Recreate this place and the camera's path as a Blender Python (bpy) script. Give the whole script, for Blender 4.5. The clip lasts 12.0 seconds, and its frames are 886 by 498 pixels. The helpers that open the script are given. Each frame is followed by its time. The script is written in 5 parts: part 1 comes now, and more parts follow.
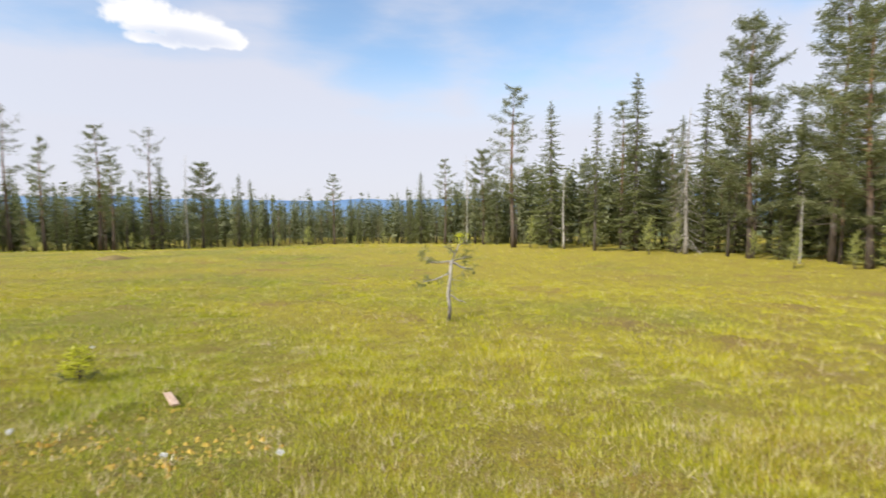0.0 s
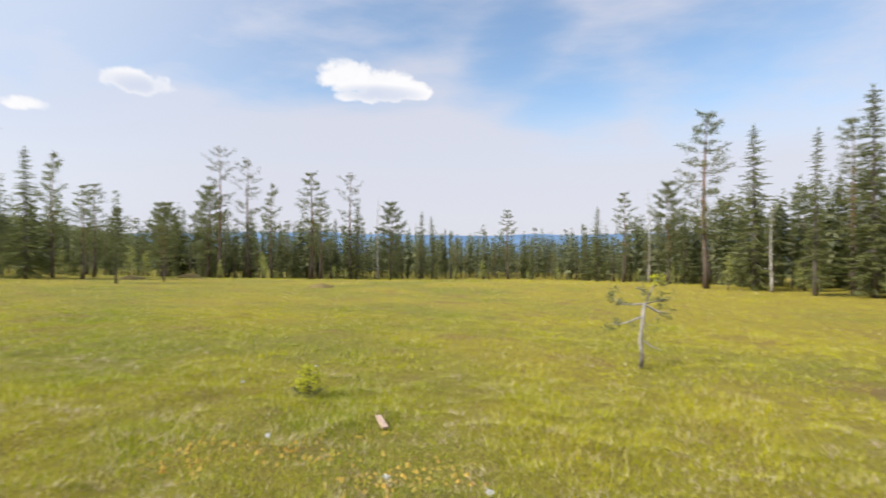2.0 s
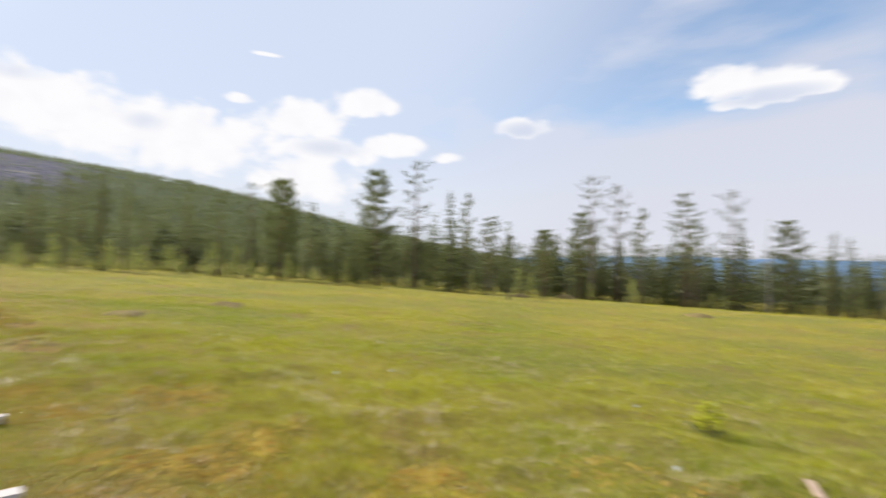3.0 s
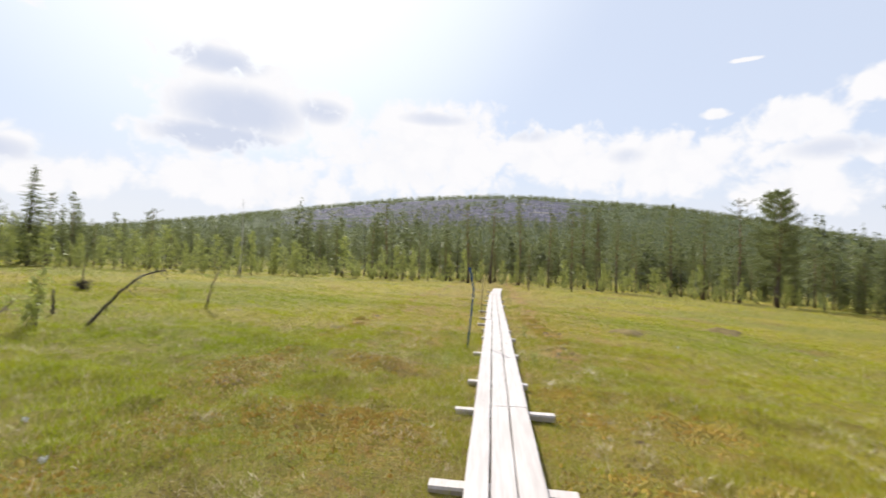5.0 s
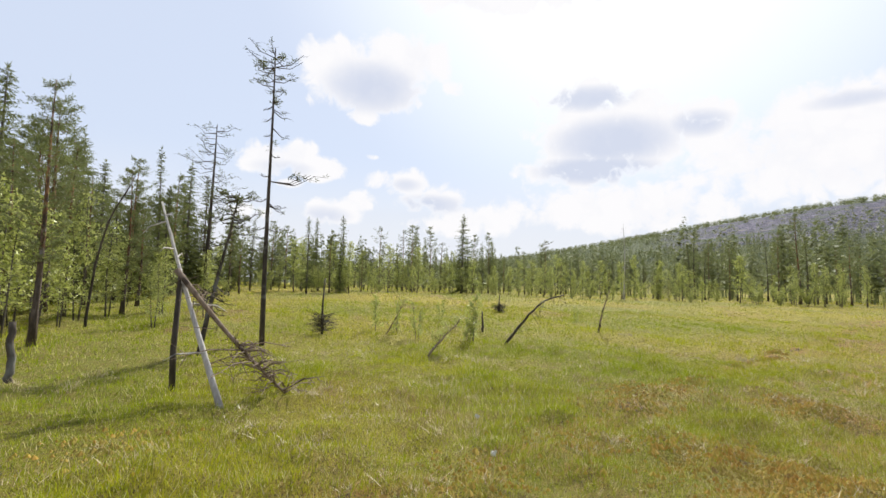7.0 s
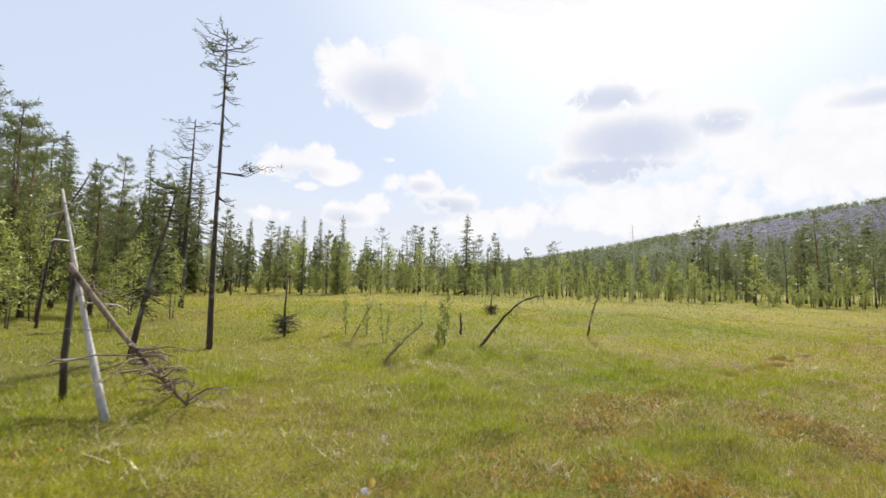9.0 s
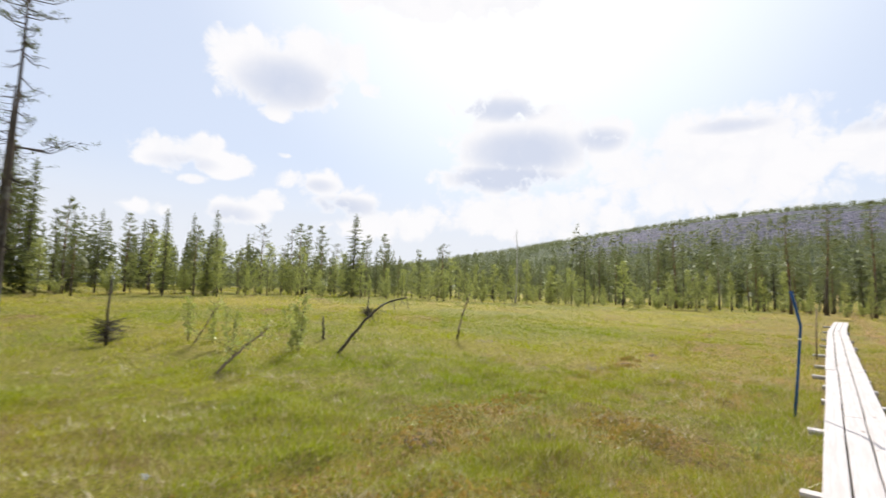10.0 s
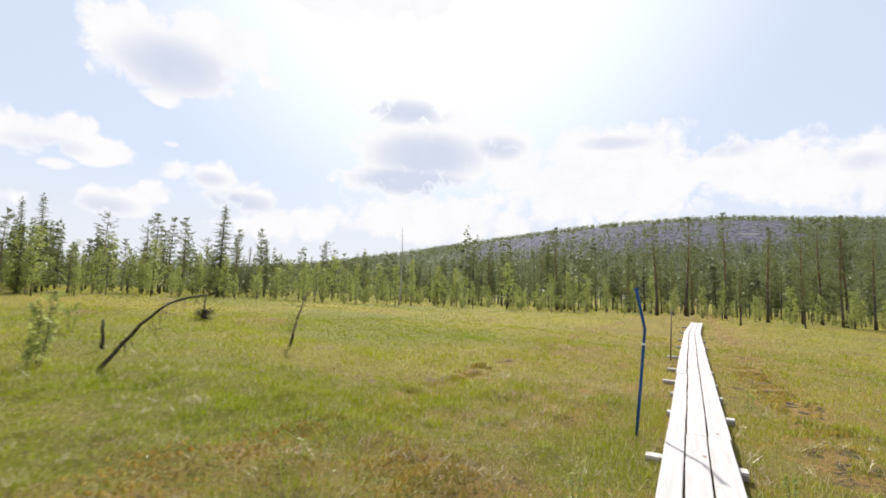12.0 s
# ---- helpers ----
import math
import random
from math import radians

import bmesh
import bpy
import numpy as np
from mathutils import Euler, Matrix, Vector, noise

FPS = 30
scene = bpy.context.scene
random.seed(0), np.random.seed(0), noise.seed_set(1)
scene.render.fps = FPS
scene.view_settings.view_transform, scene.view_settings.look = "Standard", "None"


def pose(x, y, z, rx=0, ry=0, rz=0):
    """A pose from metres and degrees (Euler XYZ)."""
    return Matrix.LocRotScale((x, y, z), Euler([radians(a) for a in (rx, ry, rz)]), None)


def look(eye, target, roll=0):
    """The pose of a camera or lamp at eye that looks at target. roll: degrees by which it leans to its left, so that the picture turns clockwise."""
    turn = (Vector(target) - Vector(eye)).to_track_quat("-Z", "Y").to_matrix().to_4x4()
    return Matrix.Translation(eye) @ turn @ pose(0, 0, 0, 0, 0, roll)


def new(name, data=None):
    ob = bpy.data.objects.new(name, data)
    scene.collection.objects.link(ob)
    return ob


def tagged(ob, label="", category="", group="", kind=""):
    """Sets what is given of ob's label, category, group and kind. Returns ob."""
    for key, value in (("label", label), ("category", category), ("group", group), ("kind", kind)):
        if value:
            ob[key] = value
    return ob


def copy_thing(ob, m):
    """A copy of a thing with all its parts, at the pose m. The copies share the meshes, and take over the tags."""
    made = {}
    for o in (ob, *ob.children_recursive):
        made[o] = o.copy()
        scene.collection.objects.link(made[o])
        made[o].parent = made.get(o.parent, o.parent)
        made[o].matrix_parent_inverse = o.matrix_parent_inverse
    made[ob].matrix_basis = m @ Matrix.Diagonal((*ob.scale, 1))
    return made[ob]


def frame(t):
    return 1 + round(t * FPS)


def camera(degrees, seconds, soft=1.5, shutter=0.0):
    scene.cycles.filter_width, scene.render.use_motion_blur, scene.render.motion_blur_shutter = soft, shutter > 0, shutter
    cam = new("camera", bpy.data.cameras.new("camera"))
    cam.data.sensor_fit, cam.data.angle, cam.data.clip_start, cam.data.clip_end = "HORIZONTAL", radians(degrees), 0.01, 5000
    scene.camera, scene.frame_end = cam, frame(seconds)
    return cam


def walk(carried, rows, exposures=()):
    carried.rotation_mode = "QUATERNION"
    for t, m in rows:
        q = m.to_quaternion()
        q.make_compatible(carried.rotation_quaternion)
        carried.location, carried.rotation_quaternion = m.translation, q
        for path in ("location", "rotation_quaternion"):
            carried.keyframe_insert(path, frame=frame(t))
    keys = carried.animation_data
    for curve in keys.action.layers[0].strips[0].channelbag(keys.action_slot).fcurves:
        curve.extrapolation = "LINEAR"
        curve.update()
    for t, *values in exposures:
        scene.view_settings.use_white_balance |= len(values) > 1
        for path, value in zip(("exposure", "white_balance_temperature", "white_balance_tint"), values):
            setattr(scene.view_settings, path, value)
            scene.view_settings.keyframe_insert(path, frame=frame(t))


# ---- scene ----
cam = camera(83.2, 12.0, 1.5, 0.5)
METRES, EYE, TILT, LEAN, TURN = 5.44, 1.6, -3.0, 0.75, -15.6
ROWS = [
    (0.0, 0.0, 0.0, 0.0, 0.01, -1.19, -0.35),
    (0.5, -0.0188, -0.0046, 0.0059, 6.5, -0.52, -0.82),
    (1.0, -0.0275, -0.0056, 0.0085, 10.36, 0.81, -1.05),
    (1.5, -0.0322, -0.0071, 0.0084, 13.35, 1.53, -1.26),
    (2.0, -0.0485, -0.0122, 0.0103, 19.46, 2.46, -1.76),
    (2.5, -0.0716, -0.028, 0.0087, 32.77, 3.21, -2.72),
    (3.0, -0.0915, -0.0554, 0.0051, 59.77, 3.05, -4.29),
    (3.5, -0.1099, -0.0733, 0.0044, 78.63, 2.47, -4.9),
    (5.5, -0.1962, -0.1281, -0.0037, 118.39, 1.56, -4.49),
    (6.0, -0.1827, -0.1417, -0.002, 127.05, 1.98, -4.14),
    (6.5, -0.1715, -0.1484, -0.0045, 144.0, 1.62, -3.17),
    (7.0, -0.18, -0.144, -0.0052, 153.08, 1.44, -2.4),
    (9.0, -0.3893, -0.1964, -0.0153, 154.94, 1.61, -2.31),
    (9.5, -0.4666, -0.2078, -0.0174, 149.8, 1.97, -2.71),
    (10.0, -0.5396, -0.2238, -0.0145, 143.24, 2.39, -3.2),
    (10.5, -0.6168, -0.2404, -0.0166, 139.3, 2.72, -3.48),
    (11.0, -0.7046, -0.2531, -0.021, 134.43, 3.19, -3.81),
    (11.5, -0.7805, -0.2703, -0.0236, 133.39, 3.24, -3.9),
    (12.0, -0.8742, -0.2888, -0.0246, 131.9, 3.31, -3.99),
]
EXPOSURE = [(0.0, 0.55, 6500, 10), (1.0, 0.48, 6500, 10), (2.0, 0.45, 6500, 10), (12.0, 0.45, 6500, 10)]
walk(cam, [(t, pose(0, 0, EYE, TILT, LEAN, TURN) @ pose(METRES * x, METRES * y, METRES * z, 90 + pitch, roll, yaw)) for t, x, y, z, yaw, pitch, roll in ROWS], EXPOSURE)

# ---- world and sun ----
SUN_YAW, SUN_UP = 118.0, 43.0
sun_dir = Vector((-math.sin(radians(SUN_YAW)) * math.cos(radians(SUN_UP)), math.cos(radians(SUN_YAW)) * math.cos(radians(SUN_UP)), math.sin(radians(SUN_UP))))
sun = new("sun", bpy.data.lights.new("sun", "SUN"))
sun.data.energy, sun.data.angle, sun.data.color = 4.6, radians(1.2), (1.0, 0.95, 0.87)
sun.matrix_world = look((0, 0, 80), Vector((0, 0, 80)) - sun_dir)

# lobes of the cumulus clouds: bearing and height of the middle, half width and half height, all in degrees, and thickness
LOBES_OVER_FEN = [
    (149.8, 23.3, 5.0, 3.0, 1.15), (143.3, 24.6, 5.6, 3.0, 1.15), (146.7, 21.6, 7.0, 2.8, 1.15), (147.2, 18.8, 2.2, 1.2, 0.9), (136.8, 22.1, 2.2, 1.3, 0.5),
    (157.8, 13.3, 3.6, 2.1, 1.0), (154.4, 13.9, 2.4, 2.0, 1.0), (151.9, 12.6, 3.6, 1.6, 1.0), (154.7, 10.9, 1.6, 0.8, 0.8), (146.1, 14.5, 1.3, 0.5, 0.5),
    (150.3, 8.1, 3.8, 1.9, 0.9), (147.4, 9.4, 2.1, 1.5, 0.9), (142.2, 11.7, 4.2, 1.9, 0.9), (139.0, 10.1, 5.0, 2.2, 0.8), (159.0, 7.6, 3.6, 1.2, 0.5),
]
LOBES_SUNWARD = [
    (118.5, 16.7, 9.6, 4.8, 1.1), (122.5, 13.4, 6.5, 2.4, 1.0), (121.3, 20.9, 6.6, 2.4, 0.9), (110.2, 17.3, 4.6, 2.6, 0.9),
    (132.5, 31.5, 11.0, 2.6, 1.0), (121.9, 32.0, 9.0, 3.0, 1.0), (99.0, 13.2, 15.0, 5.2, 1.0), (84.0, 13.6, 8.5, 3.6, 1.0), (118.0, 9.0, 14.0, 3.2, 0.9), (134.0, 7.6, 9.0, 2.4, 0.7), (97.0, 17.0, 10.0, 3.0, 0.9),
]
LOBES_DOWNHILL = [
    (59.9, 15.5, 4.9, 2.4, 1.0), (53.5, 17.9, 3.8, 1.7, 1.0), (50.2, 13.6, 4.4, 1.5, 0.95), (57.8, 12.7, 6.2, 2.0, 0.95), (44.1, 12.5, 2.4, 0.8, 0.7),
    (35.3, 15.7, 3.3, 1.3, 0.95), (67.1, 17.1, 1.9, 0.7, 0.7), (74.0, 12.5, 13.0, 3.8, 1.0), (60.0, 9.5, 6.0, 3.2, 0.9), (64.7, 21.8, 1.8, 0.3, 0.5),
    (14.3, 18.6, 3.6, 1.9, 1.0), (11.2, 18.0, 3.7, 1.7, 1.0), (7.8, 17.4, 2.7, 1.1, 1.0), (12.3, 16.6, 4.4, 0.8, 0.7),
]
# clear blue lanes in the high haze
BLUE_LANES = [
    (27.0, 23.0, 17.0, 6.5, 1.1), (8.0, 27.0, 12.0, 7.0, 0.9), (-12.0, 17.5, 8.0, 7.0, 0.4), (-27.0, 19.0, 14.0, 8.0, 0.55), (-4.0, 23.0, 8.0, 6.0, 0.7),
    (-28.0, 31.0, 20.0, 8.0, 0.7), (42.0, 28.0, 18.0, 9.0, 1.0), (-60.0, 35.0, 24.0, 16.0, 0.8), (10.0, 44.0, 36.0, 14.0, 0.8),
]
# where the same clouds are thick and grey
GREY_LOBES = [
    (146.4, 21.9, 5.9, 2.9, 0.8), (155.8, 12.5, 4.4, 1.2, 0.4), (151.0, 7.7, 3.6, 1.3, 0.5), (142.0, 11.6, 2.4, 1.0, 0.45), (139.2, 9.5, 4.4, 1.2, 0.75),
    (118.7, 16.3, 6.6, 2.6, 0.95), (120.5, 13.4, 6.2, 1.5, 1.1), (121.3, 20.9, 5.2, 1.4, 0.8), (110.2, 17.4, 3.4, 1.5, 0.7), (97.2, 17.6, 5.0, 0.9, 0.5),
    (86.3, 16.0, 3.8, 1.0, 0.35), (75.7, 13.6, 2.4, 1.2, 0.4), (57.4, 13.0, 5.0, 1.3, 0.5), (11.2, 17.0, 5.2, 1.0, 0.8), (35.3, 15.5, 3.6, 1.2, 0.75), (98.4, 17.8, 3.2, 0.9, 0.4),
]


def sky():
    world = bpy.data.worlds.new("sky")
    scene.world = world
    world.use_nodes = True
    nt = world.node_tree
    nt.nodes.clear()
    N, L = nt.nodes.new, nt.links.new

    def sock(node, i, v):
        if isinstance(v, bpy.types.NodeSocket):
            L(v, node.inputs[i])
        else:
            node.inputs[i].default_value = v

    def m(op, a, b=0.0, c=0.0, clamp=False):
        n = N("ShaderNodeMath")
        n.operation, n.use_clamp = op, clamp
        for i, v in enumerate((a, b, c)):
            sock(n, i, v)
        return n.outputs[0]

    def ramp(v, lo, hi, a=0.0, b=1.0):
        n = N("ShaderNodeMapRange")
        n.interpolation_type = "SMOOTHSTEP"
        for i, q in enumerate((v, lo, hi, a, b)):
            sock(n, i, q)
        return n.outputs[0]

    def mix(f, a, b):
        n = N("ShaderNodeMix")
        n.data_type = "RGBA"
        sock(n, 0, f)
        sock(n, 6, a)
        sock(n, 7, b)
        return n.outputs[2]

    def noise_of(vec, scale, detail, rough=0.55):
        n = N("ShaderNodeTexNoise")
        L(vec, n.inputs["Vector"])
        n.inputs["Scale"].default_value, n.inputs["Detail"].default_value, n.inputs["Roughness"].default_value = scale, detail, rough
        return n.outputs["Fac"]

    base = N("ShaderNodeTexSky")
    base.sky_type, base.sun_disc = "NISHITA", False
    base.sun_elevation, base.sun_rotation = radians(SUN_UP), radians(-SUN_YAW)
    base.air_density, base.dust_density, base.ozone_density = 1.0, 1.0, 1.0
    co = N("ShaderNodeTexCoord")
    way = co.outputs["Generated"]
    sep = N("ShaderNodeSeparateXYZ")
    L(way, sep.inputs[0])
    x, y, z = sep.outputs
    yaw = m("MULTIPLY", m("ARCTAN2", m("MULTIPLY", x, -1.0), y), 57.29578)
    up = m("MULTIPLY", m("ARCSINE", z), 57.29578)
    dot = N("ShaderNodeVectorMath")
    dot.operation = "DOT_PRODUCT"
    L(way, dot.inputs[0])
    dot.inputs[1].default_value = sun_dir
    near_sun = ramp(dot.outputs["Value"], 0.80, 0.98)
    sunward = ramp(dot.outputs["Value"], 0.0, 0.55)
    def heap(lobes, flat_base):
        top = -9.0
        for a, e, w, h, thick in lobes:
            dx = m("DIVIDE", m("SUBTRACT", yaw, a), w)
            dy = m("DIVIDE", m("SUBTRACT", up, e), h)
            under = m("MINIMUM", dy, 0.0)
            r = m("MULTIPLY_ADD", dx, dx, m("MULTIPLY_ADD", dy, dy, m("MULTIPLY", m("MULTIPLY", under, under), flat_base)))
            one = m("SUBTRACT", thick, m("MULTIPLY", r, 0.9))
            top = one if isinstance(top, float) else m("SMOOTH_MAX", top, one, 0.25)
        return top

    # thin high haze in long streaks, with clear blue lanes between them
    flat = N("ShaderNodeMapping")
    L(way, flat.inputs["Vector"])
    flat.inputs["Rotation"].default_value, flat.inputs["Scale"].default_value = (0.5, -0.45, 0.35), (0.9, 2.2, 3.6)
    lanes = noise_of(flat.outputs[0], 1.7, 6.0, 0.52)
    wisps = noise_of(flat.outputs[0], 7.0, 6.0, 0.6)
    streak = m("ADD", lanes, m("MULTIPLY", m("SUBTRACT", wisps, 0.5), 0.22))
    lane = m("ADD", heap(BLUE_LANES, 0.0), m("MULTIPLY", m("SUBTRACT", streak, 0.5), 4.6))
    veil = ramp(lane, 1.1, -0.9, 0.0, 0.88)
    low = ramp(up, 17.0, 8.0, 0.0, 0.93)
    veil = m("MAXIMUM", veil, low)
    veil = m("MAXIMUM", veil, m("MULTIPLY", sunward, 0.9))
    clear = N("ShaderNodeVectorMath")
    clear.operation = "MULTIPLY"
    L(base.outputs[0], clear.inputs[0])
    clear.inputs[1].default_value = (1.2, 1.25, 1.25)
    col = mix(veil, clear.outputs[0], mix(near_sun, mix(sunward, VEIL, SUNWARD), GLARE))
    pale = m("MULTIPLY", sunward, ramp(up, 15.0, 4.0, 0.0, 0.75))
    col = mix(pale, col, (5.3, 5.4, 5.65, 1))
    # cumulus: heaped lobes with curled edges, bright rims and grey middles
    curd = N("ShaderNodeTexVoronoi")
    curd.feature = "SMOOTH_F1"
    warp = N("ShaderNodeVectorMath")
    warp.operation = "ADD"
    L(way, warp.inputs[0])
    jitter = N("ShaderNodeTexNoise")
    L(way, jitter.inputs["Vector"])
    jitter.inputs["Scale"].default_value, jitter.inputs["Detail"].default_value = 14.0, 4.0
    nudge = N("ShaderNodeVectorMath")
    nudge.operation = "MULTIPLY_ADD"
    L(jitter.outputs["Color"], nudge.inputs[0])
    nudge.inputs[1].default_value, nudge.inputs[2].default_value = (0.06, 0.06, 0.06), (-0.03, -0.03, -0.03)
    L(nudge.outputs[0], warp.inputs[1])
    L(warp.outputs[0], curd.inputs["Vector"])
    for key, v in (("Scale", 20.0), ("Detail", 3.0), ("Roughness", 0.55), ("Smoothness", 0.6)):
        curd.inputs[key].default_value = v
    puff = m("SUBTRACT", 0.86, curd.outputs["Distance"])
    curl = m("SUBTRACT", noise_of(warp.outputs[0], 34.0, 7.0, 0.62), 0.5)
    wob = m("ADD", m("MULTIPLY", puff, 1.0), m("MULTIPLY", curl, 1.2))

    body = m("ADD", heap(LOBES_OVER_FEN + LOBES_SUNWARD + LOBES_DOWNHILL, 0.35), wob)
    mask = ramp(body, -0.2, 0.5)
    grey = m("ADD", heap(GREY_LOBES, 0.0), m("MULTIPLY", wob, 0.28))
    dim = m("MULTIPLY", ramp(grey, -0.45, 0.95), ramp(body, 0.0, 0.5))
    dim = m("ADD", dim, m("MULTIPLY", m("SUBTRACT", 0.0, puff), m("MULTIPLY", ramp(body, 0.1, 0.7), 0.30)), clamp=True)
    col = mix(mask, col, mix(dim, CLOUD_LIT, CLOUD_DIM))
    bg = N("ShaderNodeBackground")
    L(col, bg.inputs[0])
    bg.inputs[1].default_value = SKY
    out = N("ShaderNodeOutputWorld")
    L(bg.outputs[0], out.inputs[0])


SKY = 0.12
VEIL, SUNWARD, GLARE = (4.42, 4.44, 4.98, 1), (4.15, 4.6, 5.55, 1), (6.1, 6.35, 6.5, 1)
CLOUD_LIT, CLOUD_DIM = (6.0, 5.95, 6.05, 1), (4.1, 4.42, 5.25, 1)
sky()


# ---- materials ----
class Nodes:
    """A material's node tree with short calls for its nodes."""

    def __init__(self, name):
        self.mat = bpy.data.materials.new(name)
        self.mat.use_nodes = True
        self.tree = self.mat.node_tree
        self.tree.nodes.clear()
        self.co = self.add("ShaderNodeTexCoord").outputs["Object"]

    def add(self, kind):
        return self.tree.nodes.new(kind)

    def put(self, socket, v):
        if isinstance(v, bpy.types.NodeSocket):
            self.tree.links.new(v, socket)
        else:
            socket.default_value = (*v, 1) if isinstance(v, tuple) and len(v) == 3 and socket.type == "RGBA" else v

    def noise(self, scale, detail=4.0, rough=0.55, vec=None, stretch=None):
        n = self.add("ShaderNodeTexNoise")
        vec = vec or self.co
        if stretch:
            mp = self.add("ShaderNodeMapping")
            self.put(mp.inputs["Vector"], vec)
            mp.inputs["Scale"].default_value = stretch
            vec = mp.outputs[0]
        self.put(n.inputs["Vector"], vec)
        n.inputs["Scale"].default_value, n.inputs["Detail"].default_value, n.inputs["Roughness"].default_value = scale, detail, rough
        return n.outputs["Fac"]

    def ramp(self, v, lo, hi, a=0.0, b=1.0):
        n = self.add("ShaderNodeMapRange")
        n.interpolation_type = "SMOOTHSTEP"
        for i, q in enumerate((v, lo, hi, a, b)):
            self.put(n.inputs[i], q)
        return n.outputs[0]

    def math(self, op, a, b=0.0):
        n = self.add("ShaderNodeMath")
        n.operation = op
        self.put(n.inputs[0], a)
        self.put(n.inputs[1], b)
        return n.outputs[0]

    def mix(self, f, a, b):
        n = self.add("ShaderNodeMix")
        n.data_type = "RGBA"
        self.put(n.inputs[0], f)
        self.put(n.inputs[6], a)
        self.put(n.inputs[7], b)
        return n.outputs[2]

    def island(self):
        return self.add("ShaderNodeNewGeometry").outputs["Random Per Island"]

    def any_object(self):
        return self.add("ShaderNodeObjectInfo").outputs["Random"]

    def bump(self, height, strength, distance):
        n = self.add("ShaderNodeBump")
        self.put(n.inputs["Height"], height)
        n.inputs["Strength"].default_value, n.inputs["Distance"].default_value = strength, distance
        return n.outputs[0]

    def done(self, color, rough=0.85, normal=None, metal=0.0, glow=None):
        b = self.add("ShaderNodeBsdfPrincipled")
        self.put(b.inputs["Base Color"], color)
        self.put(b.inputs["Roughness"], rough)
        b.inputs["Metallic"].default_value = metal
        b.inputs["Specular IOR Level"].default_value = 0.25
        if normal:
            self.put(b.inputs["Normal"], normal)
        if glow:
            b.inputs["Emission Color"].default_value, b.inputs["Emission Strength"].default_value = (*glow[0], 1), glow[1]
        out = self.add("ShaderNodeOutputMaterial")
        self.put(out.inputs[0], b.outputs[0])
        return self.mat

    def leafy(self, color, through_color, share, gloss=0.03, soft=0.0):
        """Thin leaves: light scatters back and passes through."""
        d, t, g = self.add("ShaderNodeBsdfDiffuse"), self.add("ShaderNodeBsdfTranslucent"), self.add("ShaderNodeBsdfGlossy")
        if soft:
            geo, add, norm = self.add("ShaderNodeNewGeometry"), self.add("ShaderNodeVectorMath"), self.add("ShaderNodeVectorMath")
            norm.operation = "NORMALIZE"
            self.put(add.inputs[0], geo.outputs["Normal"])
            add.inputs[1].default_value = (0, 0, soft)
            self.put(norm.inputs[0], add.outputs[0])
            self.put(d.inputs["Normal"], norm.outputs[0])
        self.put(d.inputs[0], color)
        self.put(t.inputs[0], through_color)
        self.put(g.inputs[0], (0.9, 0.95, 0.85))
        g.inputs["Roughness"].default_value = 0.42
        a, b = self.add("ShaderNodeMixShader"), self.add("ShaderNodeMixShader")
        a.inputs[0].default_value = share
        self.put(a.inputs[1], d.outputs[0])
        self.put(a.inputs[2], t.outputs[0])
        b.inputs[0].default_value = gloss * 0.35
        self.put(b.inputs[1], a.outputs[0])
        self.put(b.inputs[2], g.outputs[0])
        out = self.add("ShaderNodeOutputMaterial")
        self.put(out.inputs[0], b.outputs[0])
        return self.mat


def bog_tone(n):
    """Large drifts of colour over the fen, shared by its ground and its sedges: 0 green to 1 yellow, and where it is brown."""
    sep = n.add("ShaderNodeSeparateXYZ")
    n.put(sep.inputs[0], n.co)
    lie = n.math("ADD", n.noise(0.16, 3.0), n.math("MULTIPLY", n.ramp(sep.outputs[0], -4.0, 14.0), 0.18))
    yellow = n.ramp(lie, 0.36, 0.64)
    brown = n.ramp(n.noise(0.55, 5.0, 0.62), 0.52, 0.70)
    return yellow, brown


def furrows(n):
    """Two old wheel-narrow tracks beside the boardwalk, worn down to peat and rusty moss."""
    sep = n.add("ShaderNodeSeparateXYZ")
    n.put(sep.inputs[0], n.co)
    x, y = sep.outputs[0], sep.outputs[1]
    bend = n.math("MULTIPLY", n.math("SUBTRACT", n.noise(0.5, 3.0), 0.5), 0.8)
    upper = n.math("ABSOLUTE", n.math("ADD", n.math("ADD", y, 3.35), bend))
    lower = n.math("ABSOLUTE", n.math("ADD", n.math("SUBTRACT", y, 1.05), bend))
    worn = n.math("ADD", n.math("MULTIPLY", n.ramp(upper, 0.30, 0.10), n.ramp(n.noise(0.9, 3.0), 0.42, 0.55)), n.math("MULTIPLY", n.ramp(lower, 0.40, 0.12), n.ramp(x, -9.0, -11.0)))
    return n.math("MINIMUM", worn, 1.0)


def trodden(n):
    """The worn, mossy strip on both sides of the boardwalk: 1 beside it, 0 some metres off."""
    sep = n.add("ShaderNodeSeparateXYZ")
    n.put(sep.inputs[0], n.co)
    off = n.math("ABSOLUTE", n.math("ADD", sep.outputs[1], 0.2))
    return n.ramp(n.math("ADD", off, n.math("MULTIPLY", n.noise(0.7, 3.0), 3.0)), 6.4, 2.6)


